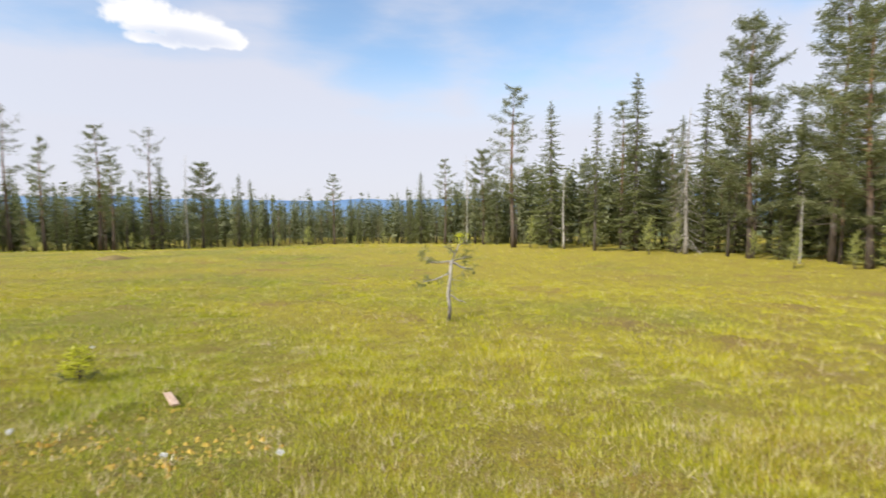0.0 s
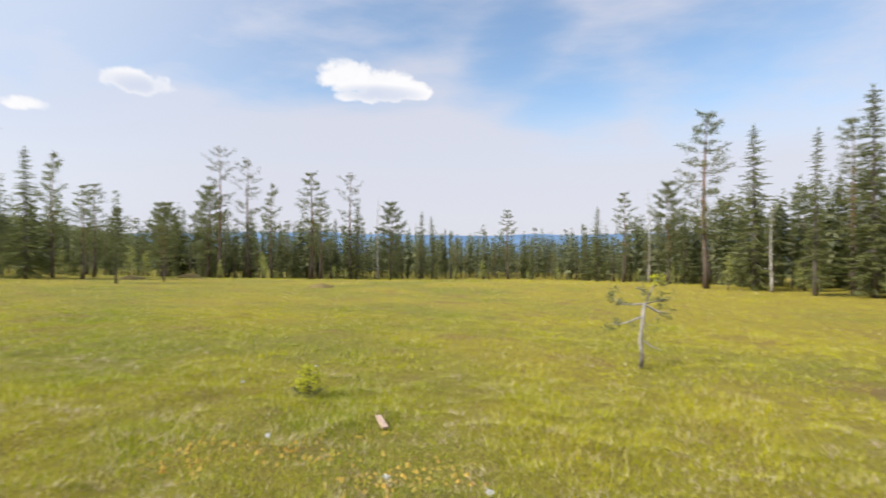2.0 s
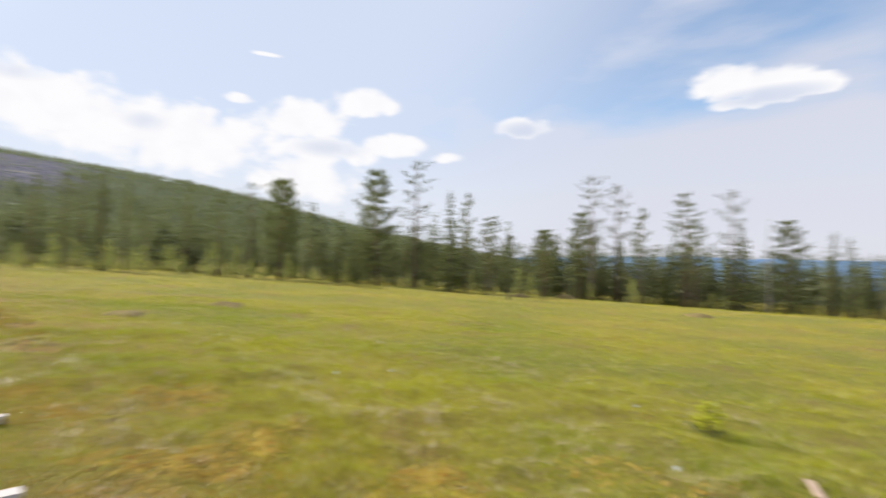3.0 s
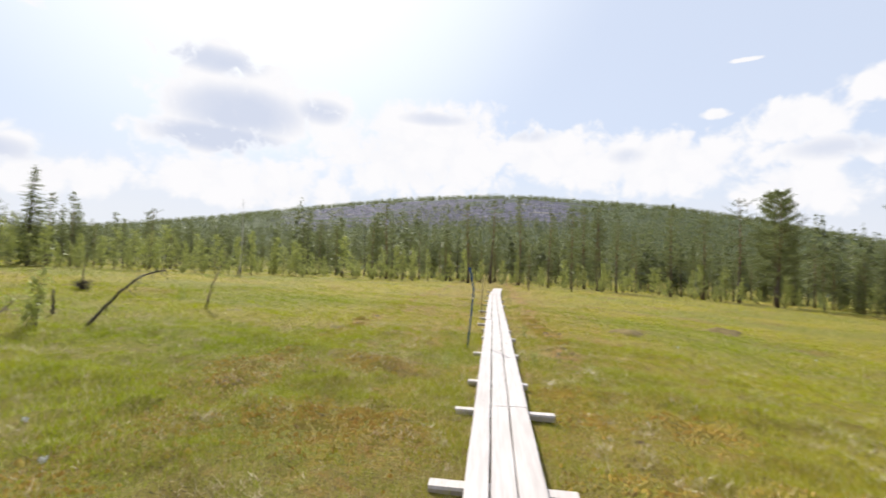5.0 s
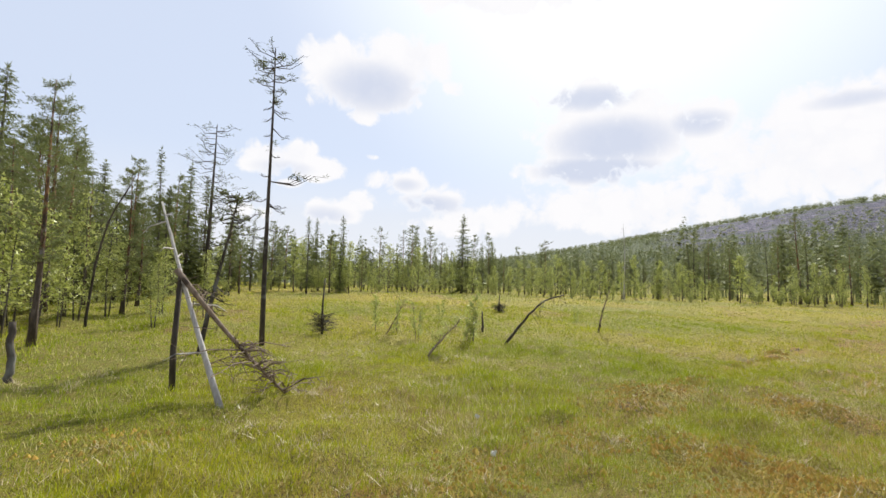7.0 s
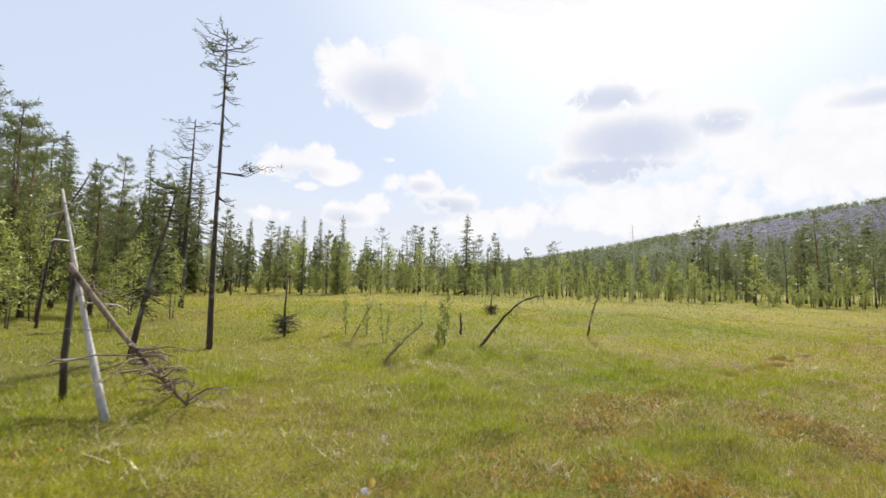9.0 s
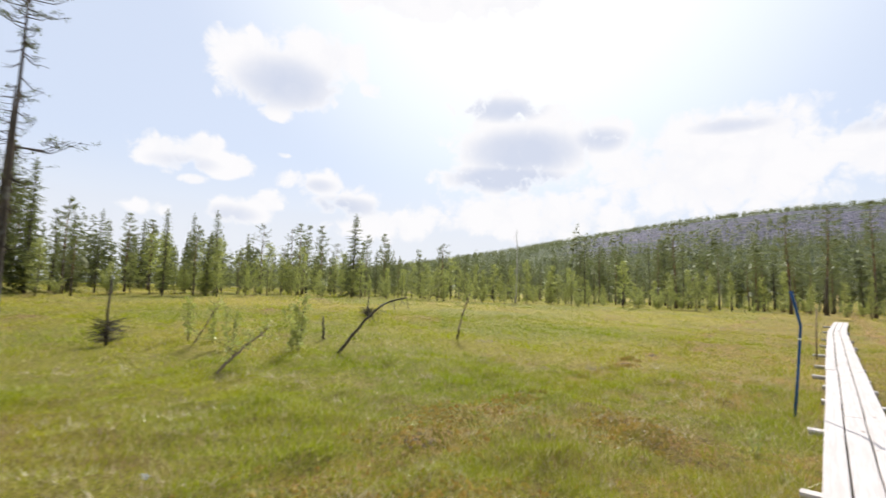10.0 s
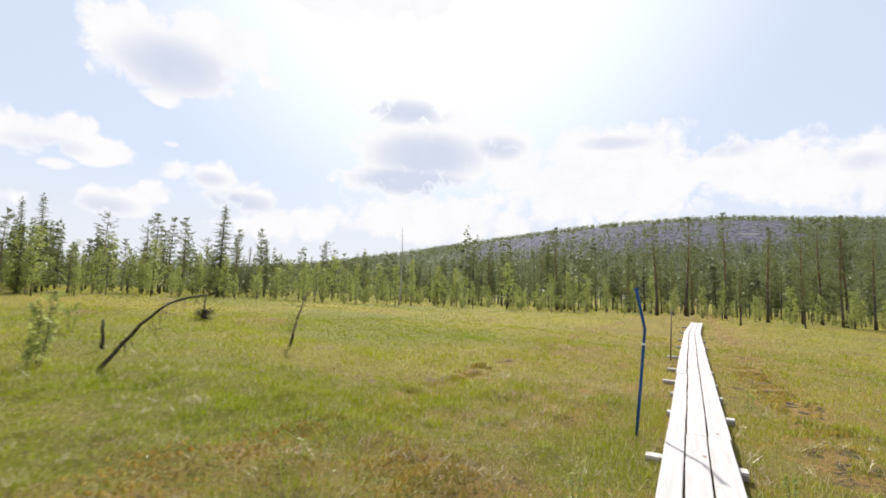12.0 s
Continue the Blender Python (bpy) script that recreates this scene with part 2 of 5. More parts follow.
def ground_material():
    n = Nodes("fen_moss")
    yellow, brown = bog_tone(n)
    worn = trodden(n)
    fine = n.noise(11.0, 7.0, 0.72)
    tiny = n.noise(60.0, 4.0, 0.7)
    c = n.mix(yellow, (0.18, 0.195, 0.016), (0.31, 0.26, 0.016))
    c = n.mix(n.ramp(fine, 0.40, 0.68), c, (0.25, 0.195, 0.05))
    c = n.mix(n.math("MULTIPLY", worn, n.ramp(n.noise(1.8, 4.0), 0.35, 0.6, 0.15, 0.7)), c, (0.27, 0.19, 0.05))
    c = n.mix(n.math("MULTIPLY", brown, 0.8), c, (0.23, 0.145, 0.05))
    rust = n.math("MULTIPLY", n.ramp(n.noise(0.8, 4.0, 0.6), 0.47, 0.58), n.ramp(n.noise(6.0, 4.0, 0.6), 0.42, 0.58))
    c = n.mix(n.math("MULTIPLY", rust, n.math("ADD", n.math("MULTIPLY", worn, 0.45), 0.04)), c, (0.40, 0.21, 0.045))
    c = n.mix(n.math("MULTIPLY", n.ramp(n.noise(2.2, 5.0, 0.7), 0.58, 0.70), worn), c, (0.10, 0.06, 0.03))
    track = furrows(n)
    c = n.mix(n.math("MULTIPLY", track, n.ramp(fine, 0.35, 0.55)), c, (0.34, 0.20, 0.06))
    c = n.mix(n.math("MULTIPLY", track, n.ramp(n.noise(5.0, 4.0), 0.52, 0.62)), c, (0.075, 0.05, 0.035))
    c = n.mix(n.ramp(tiny, 0.52, 0.62, 0.0, 0.9), c, (0.06, 0.048, 0.022))
    c = n.mix(n.ramp(n.noise(38.0, 5.0, 0.7, stretch=(1, 0.35, 1)), 0.58, 0.66, 0.0, 0.8), c, (0.44, 0.36, 0.14))
    return n.done(c, 0.95, n.bump(n.math("ADD", fine, n.math("MULTIPLY", tiny, 0.6)), 1.0, 0.06))


def sedge_material(name):
    n = Nodes(name)
    yellow, brown = bog_tone(n)
    one = n.island()
    worn = trodden(n)
    tuft_tone = n.noise(9.0, 3.0, 0.6)
    c = n.mix(yellow, (0.25, 0.30, 0.008), (0.52, 0.455, 0.008))
    c = n.mix(n.ramp(n.noise(0.42, 4.0, 0.6), 0.52, 0.62, 0.0, 0.75), c, (0.51, 0.47, 0.010))
    c = n.mix(n.ramp(one, 0.0, 1.0, 0.0, 0.5), c, (0.40, 0.38, 0.03))
    c = n.mix(n.ramp(tuft_tone, 0.53, 0.67, 0.0, 0.5), c, (0.48, 0.39, 0.06))
    c = n.mix(n.ramp(tuft_tone, 0.46, 0.32, 0.0, 0.7), c, (0.13, 0.17, 0.015))
    c = n.mix(n.ramp(n.noise(2.4, 4.0, 0.65), 0.55, 0.67, 0.0, 0.5), c, (0.25, 0.165, 0.03))
    c = n.mix(n.math("MULTIPLY", brown, 0.5), c, (0.36, 0.25, 0.045))
    c = n.mix(n.math("MULTIPLY", worn, 0.42), c, (0.31, 0.245, 0.045))
    # some blades darkened at random, painted shadow between their neighbours
    c = n.mix(n.ramp(one, 0.30, 0.10, 0.0, 0.7), c, (0.10, 0.11, 0.015))
    c = n.mix(n.ramp(one, 0.82, 0.85), c, (0.62, 0.52, 0.27))
    return n.leafy(c, n.mix(0.45, c, (0.30, 0.46, 0.012)), 0.36, 0.03, 0.35)


def straw_material():
    n = Nodes("dead_straw")
    c = n.mix(n.island(), (0.26, 0.16, 0.07), (0.66, 0.55, 0.34))
    return n.leafy(c, c, 0.25, 0.2, 1.0)


def needle_material(name, dark, light, share=0.22, gloss=0.05):
    n = Nodes(name)
    one, tree = n.island(), n.any_object()
    c = n.mix(n.ramp(one, 0.0, 1.0), dark, light)
    c = n.mix(n.ramp(tree, 0.0, 1.0, 0.0, 0.35), c, tuple(v * 0.6 for v in light[:2]) + (light[2] * 0.8,))
    c = n.mix(n.ramp(n.noise(0.9, 3.0), 0.5, 0.75, 0.0, 0.4), c, (0.12, 0.105, 0.045))
    return n.leafy(c, n.mix(0.5, c, (0.20, 0.26, 0.065)), share, gloss)


def bark_material(name, low, high, level):
    n = Nodes(name)
    sep = n.add("ShaderNodeSeparateXYZ")
    n.put(sep.inputs[0], n.co)
    grain = n.noise(9.0, 5.0, 0.65, stretch=(1, 1, 0.22))
    c = n.mix(n.ramp(sep.outputs[2], level - 2.0, level + 1.5), low, high)
    c = n.mix(n.ramp(grain, 0.35, 0.7), tuple(v * 0.45 for v in low), c)
    c = n.mix(n.ramp(n.noise(2.5, 3.0), 0.55, 0.7, 0, 0.6), c, (0.27, 0.27, 0.24))
    return n.done(c, 0.92, n.bump(grain, 0.8, 0.04))


def dead_material(name, a, b):
    n = Nodes(name)
    grain = n.noise(26.0, 5.0, 0.6, stretch=(1, 1, 0.1))
    c = n.mix(n.ramp(grain, 0.3, 0.72), a, b)
    c = n.mix(n.ramp(n.noise(4.0, 4.0), 0.55, 0.68), c, tuple(v * 0.4 for v in a))
    return n.done(c, 0.8, n.bump(grain, 0.7, 0.02))


def board_material():
    n = Nodes("weathered_board")
    one = n.any_object()
    grain = n.noise(34.0, 6.0, 0.62, stretch=(0.045, 1, 1))
    broad = n.noise(1.6, 4.0, 0.6, stretch=(0.4, 1.5, 1))
    c = n.mix(n.ramp(grain, 0.28, 0.70), (0.45, 0.405, 0.385), (0.58, 0.54, 0.52))
    c = n.mix(n.ramp(broad, 0.5, 0.75, 0, 0.5), c, (0.40, 0.37, 0.345))
    c = n.mix(n.ramp(one, 0.0, 1.0, 0.0, 0.22), c, (0.45, 0.39, 0.34))
    c = n.mix(n.ramp(n.noise(9.0, 2.0, 0.4, stretch=(0.5, 1, 1)), 0.74, 0.78), c, (0.22, 0.16, 0.12))
    return n.done(c, 0.62, n.bump(grain, 0.35, 0.006))


def fell_material():
    n = Nodes("fell_scree")
    blocks = n.noise(0.22, 8.0, 0.8)
    broad = n.noise(0.03, 5.0, 0.65)
    flat = n.add("ShaderNodeVectorMath")
    flat.operation = "MULTIPLY"
    n.put(flat.inputs[0], n.co)
    flat.inputs[1].default_value = (1, 1, 0)
    reach = n.add("ShaderNodeVectorMath")
    reach.operation = "LENGTH"
    n.put(reach.inputs[0], flat.outputs[0])
    sep = n.add("ShaderNodeSeparateXYZ")
    n.put(sep.inputs[0], n.co)
    side = n.math("ADD", n.math("DIVIDE", sep.outputs[1], n.math("MULTIPLY", sep.outputs[0], -1.0)), n.math("MULTIPLY", n.math("SUBTRACT", broad, 0.5), 0.5))
    slope = n.math("MULTIPLY", n.ramp(side, 0.22, 0.08), n.ramp(side, -0.50, -0.36))
    stones = n.ramp(n.math("ADD", reach.outputs["Value"], n.math("MULTIPLY", broad, 160.0)), 390.0, 430.0)
    c = n.mix(n.ramp(blocks, 0.40, 0.60), (0.030, 0.031, 0.050), (0.20, 0.19, 0.25))
    c = n.mix(n.ramp(broad, 0.52, 0.62, 0.0, 0.75), c, (0.075, 0.105, 0.045))
    c = n.mix(n.ramp(n.noise(0.05, 4.0), 0.64, 0.72, 0, 0.7), c, (0.26, 0.245, 0.19))
    c = n.mix(n.math("MULTIPLY", stones, slope), n.mix(n.ramp(blocks, 0.4, 0.6), (0.05, 0.07, 0.03), (0.11, 0.13, 0.05)), c)
    return n.done(c, 0.95, n.bump(blocks, 1.0, 3.0))


def plain(name, color, rough=0.7, spots=30.0, metal=0.0):
    n = Nodes(name)
    v = n.noise(spots, 4.0)
    return n.done(n.mix(n.ramp(v, 0.35, 0.7), tuple(q * 0.65 for q in color), color), rough, n.bump(v, 0.3, 0.01), metal)


MOSS = ground_material()
SEDGE = sedge_material("sedge")
STRAW = straw_material()
PINE = needle_material("pine_needles", (0.110, 0.118, 0.048), (0.240, 0.250, 0.112), 0.42)
SPRUCE = needle_material("spruce_needles", (0.070, 0.080, 0.030), (0.215, 0.225, 0.075), 0.40)
SPARSE = needle_material("dull_needles", (0.075, 0.085, 0.038), (0.18, 0.185, 0.075), 0.26)
YOUNG = needle_material("young_needles", (0.45, 0.48, 0.02), (0.70, 0.68, 0.05), 0.35)
LEAF = needle_material("birch_leaves", (0.32, 0.36, 0.06), (0.62, 0.62, 0.20), 0.5, 0.10)
WOODS = needle_material("far_needles", (0.105, 0.120, 0.072), (0.265, 0.270, 0.132), 0.38)
BARK = bark_material("pine_bark", (0.15, 0.115, 0.09), (0.36, 0.18, 0.085), 4.0)
GREYBARK = bark_material("spruce_bark", (0.17, 0.145, 0.12), (0.20, 0.17, 0.14), 3.0)
DARKBARK = bark_material("wet_dark_bark", (0.10, 0.082, 0.066), (0.13, 0.10, 0.08), 3.0)
SILVER = dead_material("silver_dead_wood", (0.34, 0.31, 0.28), (0.58, 0.55, 0.51))
GREYDEAD = dead_material("grey_dead_wood", (0.22, 0.195, 0.17), (0.42, 0.39, 0.35))
BROWNWOOD = dead_material("brown_dead_wood", (0.17, 0.12, 0.085), (0.30, 0.23, 0.17))
BOARD = board_material()
RAWWOOD = dead_material("raw_wood", (0.40, 0.28, 0.21), (0.55, 0.41, 0.32))
SCREE = fell_material()
BLUE = plain("blue_paint", (0.022, 0.095, 0.27), 0.5, 40.0)
# distance haze painted into the hills: blue base colour and a faint glow
PAINTED_HAZE = Nodes("painted_blue_haze")
PAINTED_HAZE = PAINTED_HAZE.done(PAINTED_HAZE.mix(PAINTED_HAZE.ramp(PAINTED_HAZE.noise(0.004, 5.0), 0.4, 0.6), (0.055, 0.11, 0.20), (0.085, 0.15, 0.24)), 1.0, glow=((0.13, 0.21, 0.36), 0.35))
COTTON = plain("cotton_down", (0.85, 0.85, 0.82), 0.9)


# ---- shapes ----
class Shape:
    """Vertices and faces of one mesh, gathered piece by piece."""

    def __init__(self):
        self.v, self.f, self.n = [], [], 0

    def add(self, verts, faces):
        verts = np.asarray(verts, float)
        self.v.append(verts)
        self.f += [tuple(i + self.n for i in q) for q in faces]
        self.n += len(verts)

    def twig(self, p0, p1, r):
        """A thin tapering limb of three faces."""
        p0, p1 = np.asarray(p0, float), np.asarray(p1, float)
        d = p1 - p0
        u = np.cross(d, (0.31, 0.17, 0.93))
        u /= np.linalg.norm(u) + 1e-9
        w = np.cross(d, u)
        w /= np.linalg.norm(w) + 1e-9
        self.add((p0 + u * r, p0 - (u * 0.5 - w * 0.87) * r, p0 - (u * 0.5 + w * 0.87) * r, p1), [(0, 1, 3), (1, 2, 3), (2, 0, 3)])

    def tube(self, points, radii, sides=6):
        """A round limb along the points."""
        P = np.asarray(points, float)
        T = np.gradient(P, axis=0)
        T /= np.linalg.norm(T, axis=1)[:, None] + 1e-9
        ref = np.array((0.0, 0.0, 1.0)) if abs(T[0][2]) < 0.8 else np.array((1.0, 0.0, 0.0))
        U = np.cross(T, ref)
        U /= np.linalg.norm(U, axis=1)[:, None] + 1e-9
        W = np.cross(T, U)
        a = np.linspace(0, 2 * np.pi, sides, endpoint=False)
        R = np.asarray(radii, float)
        ring = P[:, None] + R[:, None, None] * (np.cos(a)[None, :, None] * U[:, None] + np.sin(a)[None, :, None] * W[:, None])
        k = len(P)
        faces = [(i * sides + j, i * sides + (j + 1) % sides, (i + 1) * sides + (j + 1) % sides, (i + 1) * sides + j) for i in range(k - 1) for j in range(sides)]
        faces += [tuple(range(sides))[::-1], tuple((k - 1) * sides + j for j in range(sides))]
        self.add(ring.reshape(-1, 3), faces)

    def blades(self, root, tip, width, rng):
        """Thin triangles from root to tip."""
        root, tip = np.asarray(root, float), np.asarray(tip, float)
        side = np.cross(tip - root, rng.normal(size=root.shape))
        side /= np.linalg.norm(side, axis=1)[:, None] + 1e-9
        side *= np.asarray(width, float).reshape(-1, 1) * 0.5
        V = np.stack((root - side * 0.7, root * 0.6 + tip * 0.4 + side, tip), 1)
        k = len(root)
        self.add(V.reshape(-1, 3), [(3 * i, 3 * i + 1, 3 * i + 2) for i in range(k)])

    def box(self, x0, x1, y0, y1, z0, z1, bevel=0.0, skew=0.0):
        """A box with its upper edges taken off."""
        b = bevel
        lo = [(x0, y0, z0), (x1, y0, z0), (x1, y1, z0), (x0, y1, z0)]
        mid = [(x0, y0, z1 - b), (x1, y0 + skew, z1 - b), (x1, y1 + skew, z1 - b), (x0, y1, z1 - b)]
        top = [(x0 + b, y0 + b, z1), (x1 - b, y0 + b + skew, z1), (x1 - b, y1 - b + skew, z1), (x0 + b, y1 - b, z1)]
        f = [(3, 2, 1, 0), (8, 9, 10, 11)]
        for i in range(4):
            j = (i + 1) % 4
            f += [(i, j, 4 + j, 4 + i), (4 + i, 4 + j, 8 + j, 8 + i)]
        self.add(lo + mid + top, f)

    def mesh(self, name, material, smooth=False):
        me = bpy.data.meshes.new(name)
        V = np.concatenate(self.v)
        me.from_pydata(V.tolist(), [], self.f)
        me.materials.append(material)
        if smooth:
            me.polygons.foreach_set("use_smooth", [True] * len(me.polygons))
        me.update()
        return me


def part(name, shape, material, parent, label="", smooth=False, kind=""):
    ob = new(name, shape.mesh(name, material, smooth))
    ob.parent = parent
    return tagged(ob, label, "", "", kind)


def solid(name, shape, material, label, category, smooth=False, kind="", group=""):
    return tagged(new(name, shape.mesh(name, material, smooth)), label, category, group, kind)


def loose_mesh(name, V, k, material):
    """One mesh of many separate faces with k corners each."""
    me = bpy.data.meshes.new(name)
    V = np.ascontiguousarray(V.reshape(-1, 3), dtype=np.float32)
    count = len(V) // k
    me.vertices.add(len(V))
    me.vertices.foreach_set("co", V.ravel())
    me.loops.add(len(V))
    me.loops.foreach_set("vertex_index", np.arange(len(V), dtype=np.int32))
    me.polygons.add(count)
    me.polygons.foreach_set("loop_start", np.arange(0, len(V), k, dtype=np.int32))
    me.update(calc_edges=True)
    me.materials.append(material)
    return me


# ---- the lie of the land ----
SLOPE_X, SLOPE_Y = -0.0267, -0.0470


def wave(x, y, scale, seed):
    """Smooth bumps from a few crossing waves, about -1 to 1."""
    rng = np.random.RandomState(seed)
    out = 0.0
    for i in range(7):
        a, f, p = rng.uniform(0, 6.28), rng.uniform(0.6, 1.7) / scale, rng.uniform(0, 6.28)
        out = out + np.sin((x * math.cos(a) + y * math.sin(a)) * f * 6.28 + p)
    return out / 3.2


def land(x, y):
    """Height of the fen: a gentle slope that eases off uphill and downhill, the fell beyond."""
    x, y = np.asarray(x, float), np.asarray(y, float)
    s = SLOPE_X * x + SLOPE_Y * y
    z = np.where(s > 0, 1.5 * np.tanh(s / 1.5), 2.1 * np.tanh(s / 2.1))
    r = np.hypot(x, y)
    yaw = np.degrees(np.arctan2(-x, y))
    wide = np.where(yaw < 88, 47.0, 42.0)
    up = 8.35 * np.exp(-(((yaw - 88) / wide) ** 2))
    t = np.clip((r - 90) / 620, 0, 1)
    z = z + 710 * np.tan(np.radians(up)) * t * t * (3 - 2 * t)
    z = z - 0.045 * np.clip(y - 48, 0, 45)
    far = np.clip((r - 120) / 900, 0, 1)
    z = z - 45 * far * np.clip(np.cos(np.radians(yaw + 20)), 0, 1)
    return z


def tussocks(x, y):
    r = np.hypot(np.asarray(x) + 2.5, y)
    fade = np.clip(1.3 - r / 45, 0, 1)
    walkway = np.clip((np.abs(np.asarray(y) + 0.18) - 0.35) / 0.8, 0.15, 1)
    lump = np.clip(wave(x, y, 1.7, 4), -0.3, 1.2) * 0.05 + wave(x, y, 0.6, 5) * 0.03 + wave(x, y, 6.0, 6) * 0.03
    return lump * fade * walkway


def ground_at(x, y):
    return land(x, y) + tussocks(x, y)


def build_ground():
    radii = np.concatenate((np.linspace(0, 7, 70), np.geomspace(7.12, 4600, 150)))
    turns = 300
    a = np.linspace(0, 2 * np.pi, turns, endpoint=False)
    X, Y = (-2.5 + radii[:, None] * np.cos(a)).ravel(), (radii[:, None] * np.sin(a)).ravel()
    V = np.stack((X, Y, ground_at(X, Y)), 1)
    F = []
    for i in range(1, len(radii) - 1):
        for j in range(turns):
            k = (j + 1) % turns
            F.append((i * turns + j, (i + 1) * turns + j, (i + 1) * turns + k, i * turns + k))
    F += [(0, turns + j, turns + (j + 1) % turns) for j in range(turns)]
    s = Shape()
    s.add(V, F)
    ob = solid("ground", s, MOSS, "gently sloping fen of wet moss, yellow-green with rusty patches", "ground", True, "structure")
    ob.data.materials.append(SCREE)
    C = np.array([V[f[0]] for f in F])
    index = (np.hypot(C[:, 0], C[:, 1]) > 170).astype(np.int32)
    ob.data.polygons.foreach_set("material_index", index)
    return ob


build_ground()


def build_hills():
    """Two low ridges beyond the lower forest, blue with painted haze."""
    for seed, dist, high, name in ((1, 3600, 96, "distant_hills"), (2, 2600, 30, "distant_lowland")):
        yaw = np.radians(np.linspace(-75, 62, 260))
        deg = np.degrees(yaw)
        top = high + high * 0.16 * wave(deg, 0 * deg, 38.0, seed) + high * 0.05 * wave(deg, 0 * deg, 9.0, seed + 5) + 1.2 * wave(deg, 0 * deg, 1.2, seed + 9)
        s = Shape()
        x, y = -np.sin(yaw) * dist, np.cos(yaw) * dist
        front = np.stack((x * 0.8, y * 0.8, 0 * x - 70), 1)
        crest = np.stack((x, y, top), 1)
        back = np.stack((x * 1.15, y * 1.15, 0 * x - 70), 1)
        k = len(yaw)
        s.add(np.concatenate((front, crest, back)), [(r * k + i, (r + 1) * k + i, (r + 1) * k + i + 1, r * k + i + 1) for r in range(2) for i in range(k - 1)])
        solid(name, s, PAINTED_HAZE, "low forested hills blue with distance under pale sky", "hills", True, "structure")


build_hills()


# ---- trees ----
def bent(height, rng, lean=0.03, steps=9, sway=0.05):
    """Points of a trunk that wavers a little."""
    z = np.linspace(0, 1, steps)
    a, b = rng.uniform(0, 6.28), rng.uniform(0, 6.28)
    x = lean * height * z * math.cos(a) + sway * height * 0.3 * np.sin(z * 4 + b) * z
    y = lean * height * z * math.sin(a) + sway * height * 0.3 * np.cos(z * 3.3 + b) * z
    return np.stack((x - x[0], y - y[0], z * height), 1)


def along(points, f):
    """The place at the share f of the way up a trunk."""
    i = np.linspace(0, 1, len(points))
    return np.array([np.interp(f, i, points[:, k]) for k in range(3)])


def tuft(shape, at, size, count, rng, reach=(0.6, 1.0), lift=0.25, slim=0.36):
    """A clump of needles: blades that stand out from one place."""
    d = rng.normal(size=(count, 3))
    d[:, 2] = d[:, 2] * 0.7 + lift
    d /= np.linalg.norm(d, axis=1)[:, None]
    ln = size * rng.uniform(*reach, size=(count, 1))
    root = at + d * ln * 0.12 + rng.normal(size=(count, 3)) * size * 0.18
    shape.blades(root, root + d * ln, ln[:, 0] * slim, rng)


